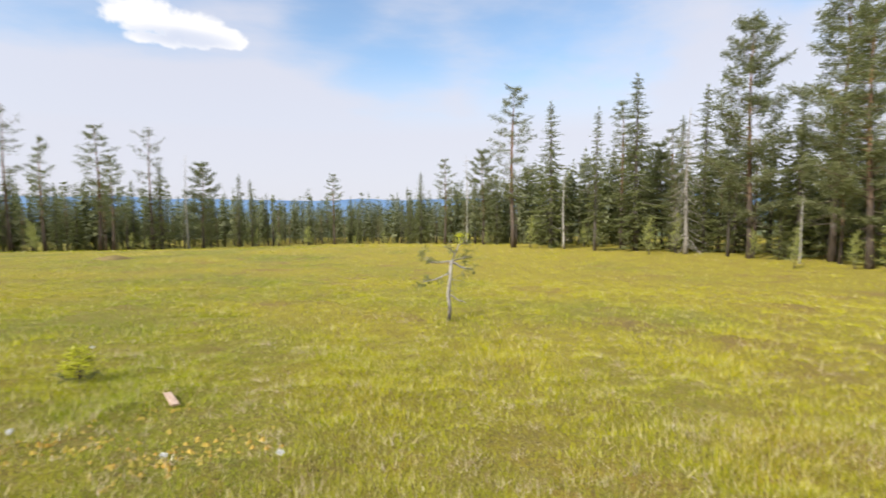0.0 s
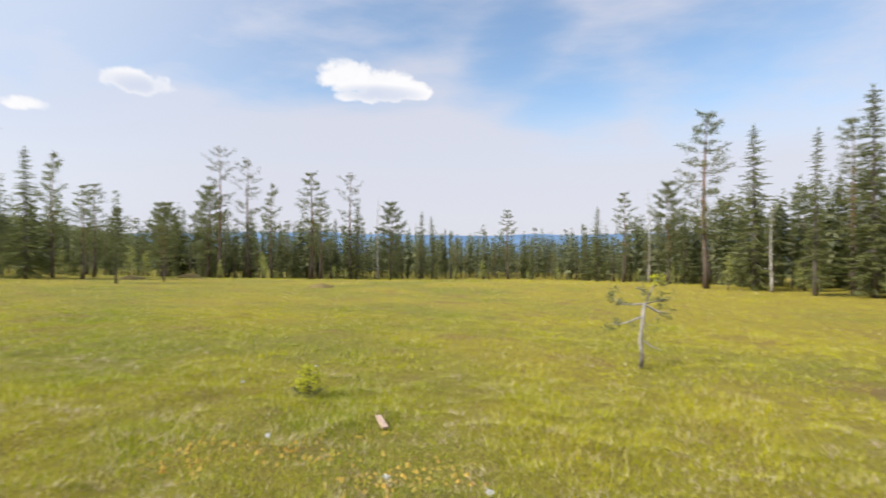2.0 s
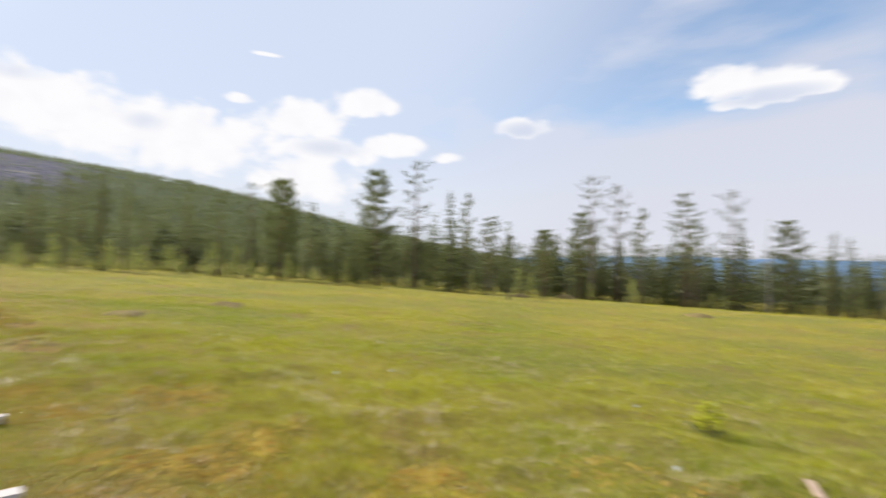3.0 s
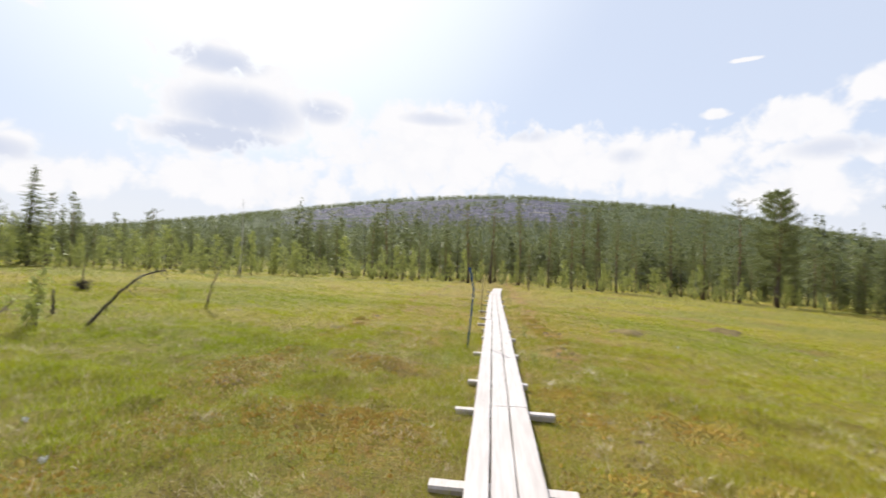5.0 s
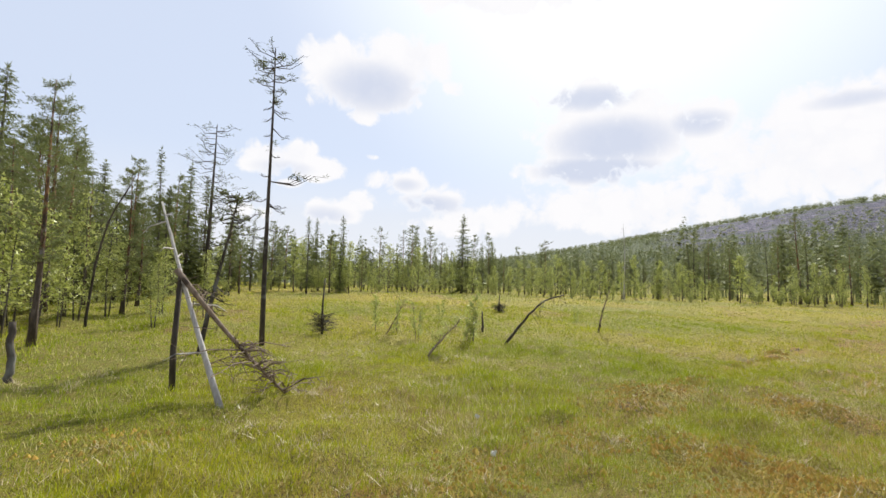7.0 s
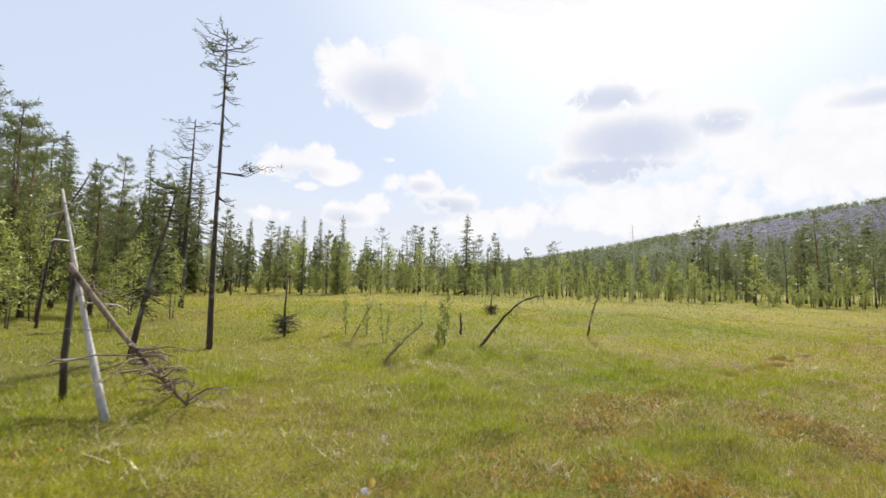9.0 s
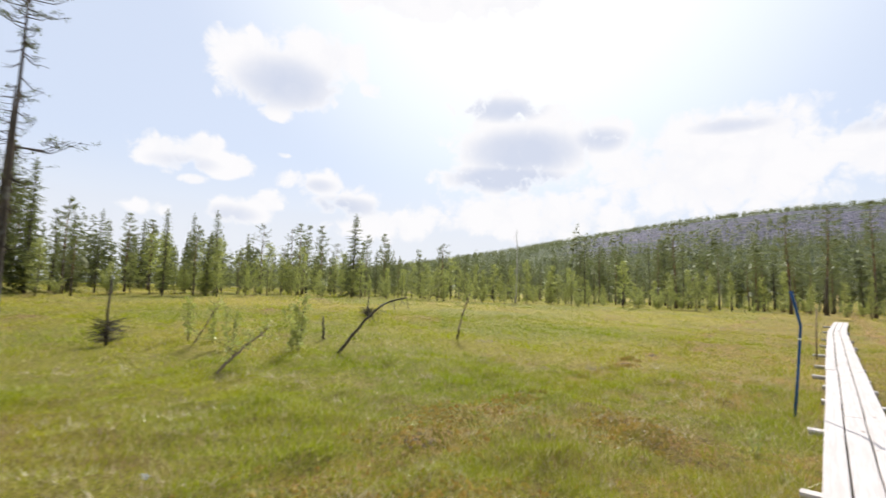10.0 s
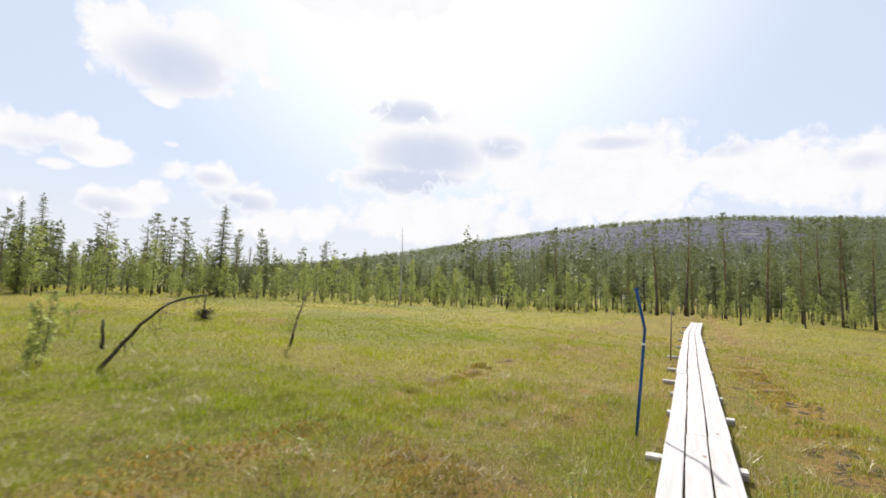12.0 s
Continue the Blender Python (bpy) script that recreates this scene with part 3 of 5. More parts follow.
def make_pine(seed, bare, spread, whorls, clumps, count, size, bark, needles, label, thick=0.13, blunt=0.3, lean=0.02, stubs=14, many=4, name="pine_tree"):
    """A pine 10 m high: bare stem below, whorls of crooked limbs with plates of needle clumps above."""
    rng = np.random.RandomState(seed)
    root = tagged(new(name), label, "tree", "trees round the fen")
    stem = bent(10, rng, lean)
    t, b, c = Shape(), Shape(), Shape()
    t.tube(stem, thick * (1 - 0.9 * np.linspace(0, 1, 9)) * np.where(np.arange(9) == 0, 1.35, 1.0), 7)
    for i in range(whorls):
        g = (i + rng.uniform(0, 0.6)) / whorls
        f = min(bare + (1 - bare) * g, 0.985)
        shape = min(1.0, 0.45 + g * 2.6) * ((1 - g) ** (0.75 - blunt) * (1 - 0.14) + 0.14)
        turn = rng.uniform(0, 6.28)
        for k in range(many):
            if rng.uniform() < 0.22:
                continue
            reach = spread * shape * rng.uniform(0.55, 1.2)
            a = turn + k * 6.28 / many + rng.uniform(-0.4, 0.4)
            rise = -0.22 + 0.6 * g + rng.uniform(-0.1, 0.15)
            p0 = along(stem, f)
            d = np.array((math.cos(a), math.sin(a), rise))
            p1 = p0 + d * reach * 0.55 + np.array((0, 0, -0.06 * reach))
            p2 = p0 + d * reach + np.array((0, 0, 0.14 * reach)) + rng.normal(size=3) * 0.06 * reach
            b.twig(p0, p1 + (p1 - p0) * 0.1, 0.028 * (1.15 - f))
            b.twig(p1, p2, 0.016 * (1.15 - f) + 0.003)
            n = max(3, int(clumps * 1.5 * (0.4 + 0.6 * reach / spread)))
            for q in range(n):
                u = 0.28 + 0.72 * (q + rng.uniform(0, 1)) / n
                at = (p0 + (p1 - p0) * u * 2) if u < 0.5 else (p1 + (p2 - p1) * (u - 0.5) * 2)
                side = np.array((-d[1], d[0], 0.0)) * (1 if q % 2 else -1) * rng.uniform(0.15, 0.42) * reach * (1.15 - 0.6 * u)
                tip = at + side + d * reach * 0.10 + np.array((0, 0, rng.uniform(-0.03, 0.07) * reach))
                b.twig(at, tip, 0.006)
                for g in (0.45, 1.0):
                    tuft(c, at + (tip - at) * g + rng.normal(size=3) * 0.03, size * 0.62 * rng.uniform(0.7, 1.3), count + 3, rng, slim=0.26, lift=0.35)
    for i in range(stubs):
        f = rng.uniform(0.10, bare + 0.10)
        a = rng.uniform(0, 6.28)
        p0, ln = along(stem, f), rng.uniform(0.25, 1.0) * spread * 0.7
        d = np.array((math.cos(a), math.sin(a), rng.uniform(-0.45, 0.05))) * ln
        b.twig(p0, p0 + d + np.array((0, 0, -0.1 * ln)), 0.017)
    for k in range(3):
        tuft(c, along(stem, 0.94 + 0.022 * k), size * 0.8, count + 5, rng, lift=0.9, slim=0.26)
    part("trunk", t, bark, root, smooth=True)
    part("branchwork", b, bark, root, kind="stuff")
    part("crown", c, needles, root, kind="stuff")
    return root


def make_spruce(seed, width, needles, label, ragged=0.25, floor=0.05, step=0.2, thick=0.14, gap=0.0):
    """A spruce 10 m high: a spire of drooping boughs down to the ground."""
    rng = np.random.RandomState(seed)
    root = tagged(new("spruce_tree"), label, "tree", "trees round the fen")
    stem = bent(10, rng, 0.012, sway=0.015)
    t, b, c = Shape(), Shape(), Shape()
    t.tube(stem, thick * (1 - 0.93 * np.linspace(0, 1, 9)), 7)
    z = floor * 10
    while z < 9.75:
        g = z / 10
        many = 5 if g < 0.8 else 4
        for i in range(many):
            if rng.uniform() < gap:
                continue
            a = i * 6.283 / many + rng.uniform(-0.5, 0.5) + z * 3
            ln = (width * (1 - g) ** 0.75 + 0.12) * rng.uniform(1 - ragged, 1 + ragged)
            if g < 0.12:
                ln *= 0.75
            p0 = along(stem, min(g + rng.uniform(-0.008, 0.008), 0.99))
            out = np.array((math.cos(a), math.sin(a), 0.0))
            droop = (0.42 if g < 0.75 else -0.15) + rng.uniform(-0.22, 0.22)
            p1 = p0 + out * ln * 0.55 + np.array((0, 0, -droop * ln * 0.6))
            p2 = p0 + out * ln + np.array((0, 0, -droop * ln * 0.62))
            b.twig(p0, p1 * 0.4 + p2 * 0.6, 0.022 * (1.2 - g))
            n = max(4, int(ln * 9.5))
            u = np.linspace(0.2, 1.0, n)[:, None]
            at = np.where(u < 0.55, p0 + (p1 - p0) * u / 0.55, p1 + (p2 - p1) * (u - 0.55) / 0.45)
            cross = np.array((-out[1], out[0], 0.0))
            for sgn in (-1, 1, 0, -0.5, 0.5):
                w = 0.27 * (0.35 + ln * 0.4) * rng.uniform(0.6, 1.3, size=(n, 1)) * (1.15 - 0.5 * u)
                d = out * 0.55 + cross * sgn * 0.9 + np.array((0, 0, -0.28 if sgn else -0.75)) + rng.normal(size=(n, 3)) * 0.22
                c.blades(at + rng.normal(size=(n, 3)) * 0.03, at + d * w, w[:, 0] * 0.38, rng)
        z += step * rng.uniform(0.8, 1.25) * (1.0 if g < 0.8 else 0.75)
    top = along(stem, 0.985)
    c.blades(np.repeat(top[None], 6, 0), top + rng.normal(size=(6, 3)) * np.array((0.08, 0.08, 0.05)) + np.array((0, 0, 0.28)), np.full(6, 0.07), rng)
    part("trunk", t, GREYBARK, root, smooth=True)
    part("branchwork", b, GREYBARK, root, kind="stuff")
    part("crown", c, needles, root, kind="stuff")
    return root


def make_dead(seed, limbs, reach, wood, label, thick=0.11, low=0.12, droop=-0.2):
    """A bare dead tree 10 m high with broken limbs and twigs."""
    rng = np.random.RandomState(seed)
    root = tagged(new("dead_tree"), label, "tree", "dead trees")
    stem = bent(10, rng, 0.02)
    t, b = Shape(), Shape()
    t.tube(stem, thick * (1 - 0.88 * np.linspace(0, 1, 9)) * np.where(np.arange(9) == 0, 1.5, 1.0), 7)
    for i in range(limbs):
        f = rng.uniform(low, 0.97)
        a = rng.uniform(0, 6.28)
        ln = reach * rng.uniform(0.3, 1.0) * (1.1 - 0.7 * f)
        p0 = along(stem, f)
        d = np.array((math.cos(a), math.sin(a), droop + rng.uniform(-0.2, 0.25)))
        p1, p2 = p0 + d * ln * 0.5, p0 + d * ln + np.array((0, 0, rng.uniform(-0.15, 0.2) * ln))
        b.tube((p0, p1, p2), (0.022 * (1.1 - f), 0.011, 0.003), 3)
        for k in range(4):
            u = rng.uniform(0.3, 1.0)
            at = p0 + (p2 - p0) * u
            q = at + (d * 0.4 + rng.normal(size=3) * 0.5) * ln * 0.33
            b.tube((at, q), (0.009, 0.003), 3)
    part("trunk", t, wood, root, smooth=True)
    part("branchwork", b, wood, root, kind="stuff")
    return root


def make_birch(seed, label, stems=4, high=2.4, leaves=520, size=0.075, lean=(0.08, 0.4), wide=0.22, twigs=9):
    """A leafy birch or willow of a few thin stems with side twigs all the way up."""
    rng = np.random.RandomState(seed)
    root = tagged(new("birch_sapling"), label, "shrub", "saplings at the edge of the fen")
    t, c = Shape(), Shape()
    for i in range(stems):
        a = i * 6.28 / stems + rng.uniform(-0.6, 0.6)
        h = high * (1.0 if i == 0 else rng.uniform(0.55, 0.95))
        out = rng.uniform(*lean)
        z = np.linspace(0, 1, 7)
        way = 0.04 + out * h * z ** 1.3 + 0.03 * h * np.sin(z * 5 + i) * z
        p = np.stack((math.cos(a) * way, math.sin(a) * way, h * z), 1)
        t.tube(p, 0.016 * (1 - 0.85 * z) * (h / 2) + 0.003, 5)
        m = max(3, leaves // (stems * twigs))
        for k in range(twigs):
            f = 0.18 + 0.82 * (k + rng.uniform(0, 1)) / twigs
            p0 = along(p, min(f, 0.99))
            turn = rng.uniform(0, 6.28)
            d = np.array((math.cos(turn), math.sin(turn), rng.uniform(0.1, 0.9)))
            d = d / np.linalg.norm(d) * h * wide * (1.25 - 0.85 * f) * rng.uniform(0.5, 1.2)
            t.twig(p0, p0 + d, 0.006)
            at = p0 + d * rng.uniform(0.15, 1.1, size=(m, 1)) + rng.normal(size=(m, 3)) * 0.045 * h / 2
            w = rng.normal(size=(m, 3))
            w /= np.linalg.norm(w, axis=1)[:, None]
            s = size * rng.uniform(0.7, 1.4, size=(m, 1))
            c.blades(at, at + w * s, s[:, 0] * 0.8, rng)
    part("stemwork", t, GREYBARK, root, smooth=True, kind="stuff")
    part("foliage", c, LEAF, root, kind="stuff")
    return root


TREES = {
    "pine": make_pine(11, 0.30, 1.35, 15, 6, 6, 0.33, BARK, PINE, "Scots pine with reddish upper stem and layered green crown"),
    "tall": make_pine(12, 0.42, 1.05, 14, 4, 6, 0.31, BARK, PINE, "tall slim Scots pine with bare lower stem at the forest edge"),
    "bushy": make_pine(13, 0.18, 1.95, 20, 11, 8, 0.37, BARK, PINE, "broad full-crowned Scots pine with pinkish stem", blunt=0.42),
    "thin": make_pine(14, 0.30, 1.25, 13, 4, 6, 0.30, BARK, SPARSE, "thin half-bare pine with a few dull needle tufts", 0.11, 0.5, stubs=30, many=3),
    "small": make_pine(15, 0.20, 1.45, 16, 7, 7, 0.38, DARKBARK, SPARSE, "small dark pine standing out in the fen"),
    "slim": make_pine(16, 0.30, 0.85, 14, 3, 6, 0.31, DARKBARK, PINE, "young slim pine with a narrow feathery crown", name="young_pine"),
    "spruce": make_spruce(21, 1.30, SPRUCE, "dark green Norway spruce with drooping boughs to the ground", 0.45),
    "narrow": make_spruce(22, 0.85, SPRUCE, "narrow spire-shaped spruce with dark drooping boughs", 0.4, 0.1, 0.2, 0.12, 0.08),
    "dead": make_dead(31, 30, 1.1, SILVER, "grey dead pine with short broken limbs"),
    "snag": make_dead(32, 120, 1.9, GREYDEAD, "silver-grey dead spruce with many bare drooping branches", 0.13, 0.03, -0.7),
    "birch": make_birch(41, "pale green birch sapling with small leaves", 2, 2.4, 1500, 0.058, (0.02, 0.14), 0.24, 26),
    "leafy": make_birch(44, "slender young birch with an airy pale crown", 1, 2.4, 1000, 0.062, (0.02, 0.08), 0.20, 30),
    "shoot": make_birch(43, "thin leafy birch shoot standing in the sedge", 2, 0.9, 150, 0.085, (0.05, 0.25), 0.22, 9),
    "willow": make_birch(42, "low leafy willow bush at the foot of the forest", 6, 1.6, 1400, 0.065, (0.1, 0.5), 0.24, 12),
}
PLACED = {k: 0 for k in TREES}
HIGH = {"birch": 2.4, "leafy": 2.4, "willow": 1.6, "shoot": 0.9}


def plant(kind, x, y, high, turn=None, fat=None, tilt=0.0):
    """Stands a tree of that height on the ground; the first of its kind is the tree itself, the rest copies."""
    turn = random.uniform(0, 360) if turn is None else turn
    s = high / HIGH.get(kind, 10.0)
    w = s * (fat or random.uniform(0.85, 1.2)) * (1.0 if kind in HIGH else max(1.0, (8.0 / max(high, 2.5)) ** 0.15))
    m = Matrix.Translation((x, y, float(ground_at(x, y)) - 0.04)) @ pose(0, 0, 0, tilt, 0, turn) @ Matrix.Diagonal((w, w, s, 1))
    PLACED[kind] += 1
    if PLACED[kind] == 1:
        WAITING[kind] = m
        return TREES[kind]
    return copy_thing(TREES[kind], m)


WAITING = {}
# x, y, height, kind: each stand on its own
LOWER_EDGE = [
    (-34.8, 42.8, 8.5, "pine"), (-25.6, 33.4, 5.4, "small"), (-32.8, 50.3, 7.7, "bushy"), (-24.3, 36.8, 4.4, "thin"), (-32.4, 57.6, 10.8, "bushy"),
    (-30.3, 56.5, 15.5, "thin"), (-28.4, 59.7, 14.7, "thin"), (-27.5, 64.5, 12.5, "pine"), (-22.8, 66.3, 14.5, "pine"), (-22.8, 70.5, 11.8, "pine"),
    (-18.7, 71.7, 15.4, "thin"), (-17.8, 71.9, 10.9, "spruce"), (-15.2, 74.5, 12.7, "dead"), (-13.4, 74.9, 11.5, "bushy"), (-9.3, 79.5, 10.8, "narrow"),
    (-7.7, 81.7, 10.3, "narrow"), (5.2, 89.8, 12.4, "pine"),
]
TALL_EDGE = [
    (15.9, 78.4, 9.0, "narrow"), (16.9, 73.0, 10.7, "spruce"), (19.0, 67.3, 11.9, "pine"), (22.0, 66.4, 12.3, "dead"), (20.7, 56.2, 11.0, "bushy"),
    (19.2, 43.9, 15.0, "pine"), (22.3, 42.4, 13.5, "spruce"), (22.4, 40.1, 6.9, "dead"), (23.6, 37.1, 11.9, "narrow"), (26.5, 37.5, 12.7, "pine"),
    (26.8, 36.0, 14.5, "spruce"), (31.1, 39.0, 9.4, "bushy"), (30.8, 36.7, 10.5, "pine"), (27.8, 31.4, 10.9, "snag"), (32.7, 37.7, 11.8, "spruce"),
    (31.4, 33.5, 13.3, "spruce"), (27.9, 25.8, 14.9, "bushy"), (31.1, 25.2, 11.2, "spruce"), (29.8, 22.0, 15.4, "bushy"), (26.6, 17.8, 12.2, "bushy"),
    (26.5, 21.3, 4.3, "dead"),
]
FELL_EDGE = [
    (-49.4, 25.4, 10.1, "bushy"), (-43.8, 33.9, 12.3, "bushy"), (-41.9, 37.7, 14.5, "thin"), (-35.0, 36.2, 10.2, "spruce"), (-35.1, 38.7, 10.3, "pine"),
    (-32.3, 38.5, 7.7, "pine"), (-30.5, 46.0, 7.0, "bushy"), (-49.0, 18.9, 7.9, "pine"), (-45.3, 23.3, 9.6, "bushy"), (-48.3, 21.7, 9.5, "thin"),
    (-50.4, 16.5, 8.8, "pine"), (-50.1, 9.9, 8.2, "tall"),
]
UPPER_EDGE = [
    (-1.2, -16.5, 6.1, "spruce"), (-2.2, -15.5, 5.0, "pine"), (-2.5, -14.4, 3.9, "pine"), (-5.2, -22.1, 5.2, "pine"), (-6.4, -23.9, 6.1, "narrow"),
    (-8.0, -25.6, 6.0, "spruce"), (-9.8, -25.0, 4.0, "pine"), (-13.1, -23.6, 3.9, "narrow"), (-13.2, -28.0, 4.0, "pine"), (-20.8, -28.2, 4.4, "thin"),
    (-23.8, -28.5, 4.8, "pine"), (-25.8, -25.4, 5.6, "spruce"), (-27.1, -25.5, 4.3, "pine"), (-14.8, -24.3, 3.4, "pine"), (-15.3, -24.1, 2.9, "spruce"),
    (-17.5, -27.5, 4.7, "narrow"), (-18.6, -27.0, 2.5, "pine"),
]
PATH_END = [
    (-24.5, -30.5, 4.7, "thin"), (-25.3, -30.0, 4.1, "pine"), (-26.2, -29.3, 5.0, "pine"), (-31.2, -27.8, 4.9, "pine"), (-34.3, -24.5, 4.4, "thin"),
    (-32.4, -16.8, 5.1, "dead"), (-43.9, -9.5, 6.5, "tall"), (-45.6, -11.2, 5.5, "pine"), (-46.9, -2.5, 7.2, "tall"), (-51.0, -0.5, 8.3, "tall"),
    (-50.9, 2.3, 8.6, "tall"), (-48.7, 4.9, 7.1, "tall"), (-50.4, 7.3, 7.8, "pine"), (-52.1, 8.8, 8.2, "tall"), (-49.9, 9.6, 7.3, "pine"),
    (-49.5, 11.3, 7.3, "tall"), (-38.9, 2.4, 3.5, "pine"), (-42.5, 6.1, 3.5, "pine"),
]
UPPER_WOOD = [
    (-5.6, -20.2, 3.7, "spruce"), (-6.6, -22.1, 4.8, "pine"), (-4.5, -17.3, 2.9, "pine"), (-3.8, -15.4, 3.8, "pine"), (-1.4, -13.5, 3.7, "pine"), (-3.1, -16.4, 3.7, "pine"), (-4.4, -20.2, 3.8, "slim"),
    (-6.2, -21.9, 4.3, "spruce"), (-8.8, -25.7, 5.5, "spruce"), (-11.6, -27.0, 3.9, "narrow"), (-15.8, -31.8, 4.2, "pine"), (-20.4, -36.3, 5.5, "narrow"), (-28.4, -33.7, 5.6, "slim"), (-9.7, -23.4, 2.5, "pine"),
    (1.6, -14.2, 5.6, "spruce"), (0.4, -15.8, 5.0, "bushy"), (2.6, -12.2, 5.2, "bushy"), (1.2, -18.0, 6.4, "spruce"), (-0.6, -18.6, 5.4, "narrow"), (3.4, -15.4, 6.2, "spruce"), (-2.2, -19.4, 5.2, "bushy"), (-3.4, -21.0, 5.6, "spruce"),
]
for stand in (LOWER_EDGE, TALL_EDGE, FELL_EDGE, UPPER_EDGE, PATH_END, UPPER_WOOD):
    for x, y, high, kind in stand:
        plant(kind, x, y, high)


def edge(yaw):
    """How far the open fen reaches, by bearing."""
    return float(np.interp(yaw, EDGE_YAW, EDGE_FAR))


EDGE_YAW = (-90, -60, -48, -38, -25, -15, -5, 10, 25, 35, 48, 62, 75, 92, 103, 115, 128, 140, 152, 163, 172, 182, 200, 235, 270)
EDGE_FAR = (28, 30, 36, 44, 50, 72, 88, 80, 66, 58, 52, 54, 52, 52, 44, 40, 38, 36, 30, 25, 17, 14, 20, 30, 28)


def fill_forest():
    rng = random.Random(5)
    for yaw0, yaw1, many, depth, low, high, kinds in (
        (-85, -30, 64, 18, 5.0, 10.5, ("spruce", "pine", "spruce", "bushy", "slim")),
        (-30, 32, 110, 20, 6.0, 10.0, ("pine", "narrow", "slim", "spruce", "pine", "slim")),
        (32, 66, 58, 20, 3.5, 6.8, ("pine", "bushy", "slim", "pine", "spruce")),
        (66, 112, 84, 26, 2.6, 6.6, ("pine", "slim", "pine", "tall", "slim", "slim")),
        (112, 150, 76, 22, 2.4, 4.4, ("pine", "slim", "narrow", "slim", "thin")),
        (150, 205, 46, 16, 2.4, 5.0, ("pine", "spruce", "slim", "bushy")),
        (163, 186, 34, 14, 3.8, 6.6, ("spruce", "bushy", "pine", "spruce")),
    ):
        for i in range(many):
            yaw = yaw0 + (yaw1 - yaw0) * (i + rng.random()) / many
            r = edge(yaw) + 1.5 + depth * rng.random() ** 1.4
            x, y = -math.sin(radians(yaw)) * r, math.cos(radians(yaw)) * r
            plant(rng.choice(kinds), x, y, rng.uniform(low, high) * (0.8 if r < edge(yaw) + 5 else 1.0), rng.uniform(0, 360), rng.uniform(0.85, 1.25))
    for yaw0, yaw1, many, low, high, kind in (
        (-60, 60, 30, 1.4, 3.2, "birch"), (60, 112, 34, 1.2, 2.8, "birch"), (60, 112, 26, 1.4, 3.2, "leafy"), (60, 112, 22, 0.8, 1.5, "willow"), (112, 152, 40, 1.2, 2.6, "birch"),
        (112, 155, 26, 1.6, 3.0, "leafy"), (112, 160, 16, 0.7, 1.5, "willow"), (150, 195, 12, 1.3, 2.6, "birch"), (150, 195, 8, 1.6, 3.0, "leafy"),
    ):
        for i in range(many):
            yaw = yaw0 + (yaw1 - yaw0) * (i + rng.random()) / many
            r = edge(yaw) + rng.uniform(-5.0, 2.0) * (0.5 if yaw > 150 else 1.0)
            plant(kind, -math.sin(radians(yaw)) * r, math.cos(radians(yaw)) * r, rng.uniform(low, high), rng.uniform(0, 360), rng.uniform(0.9, 1.3))


fill_forest()


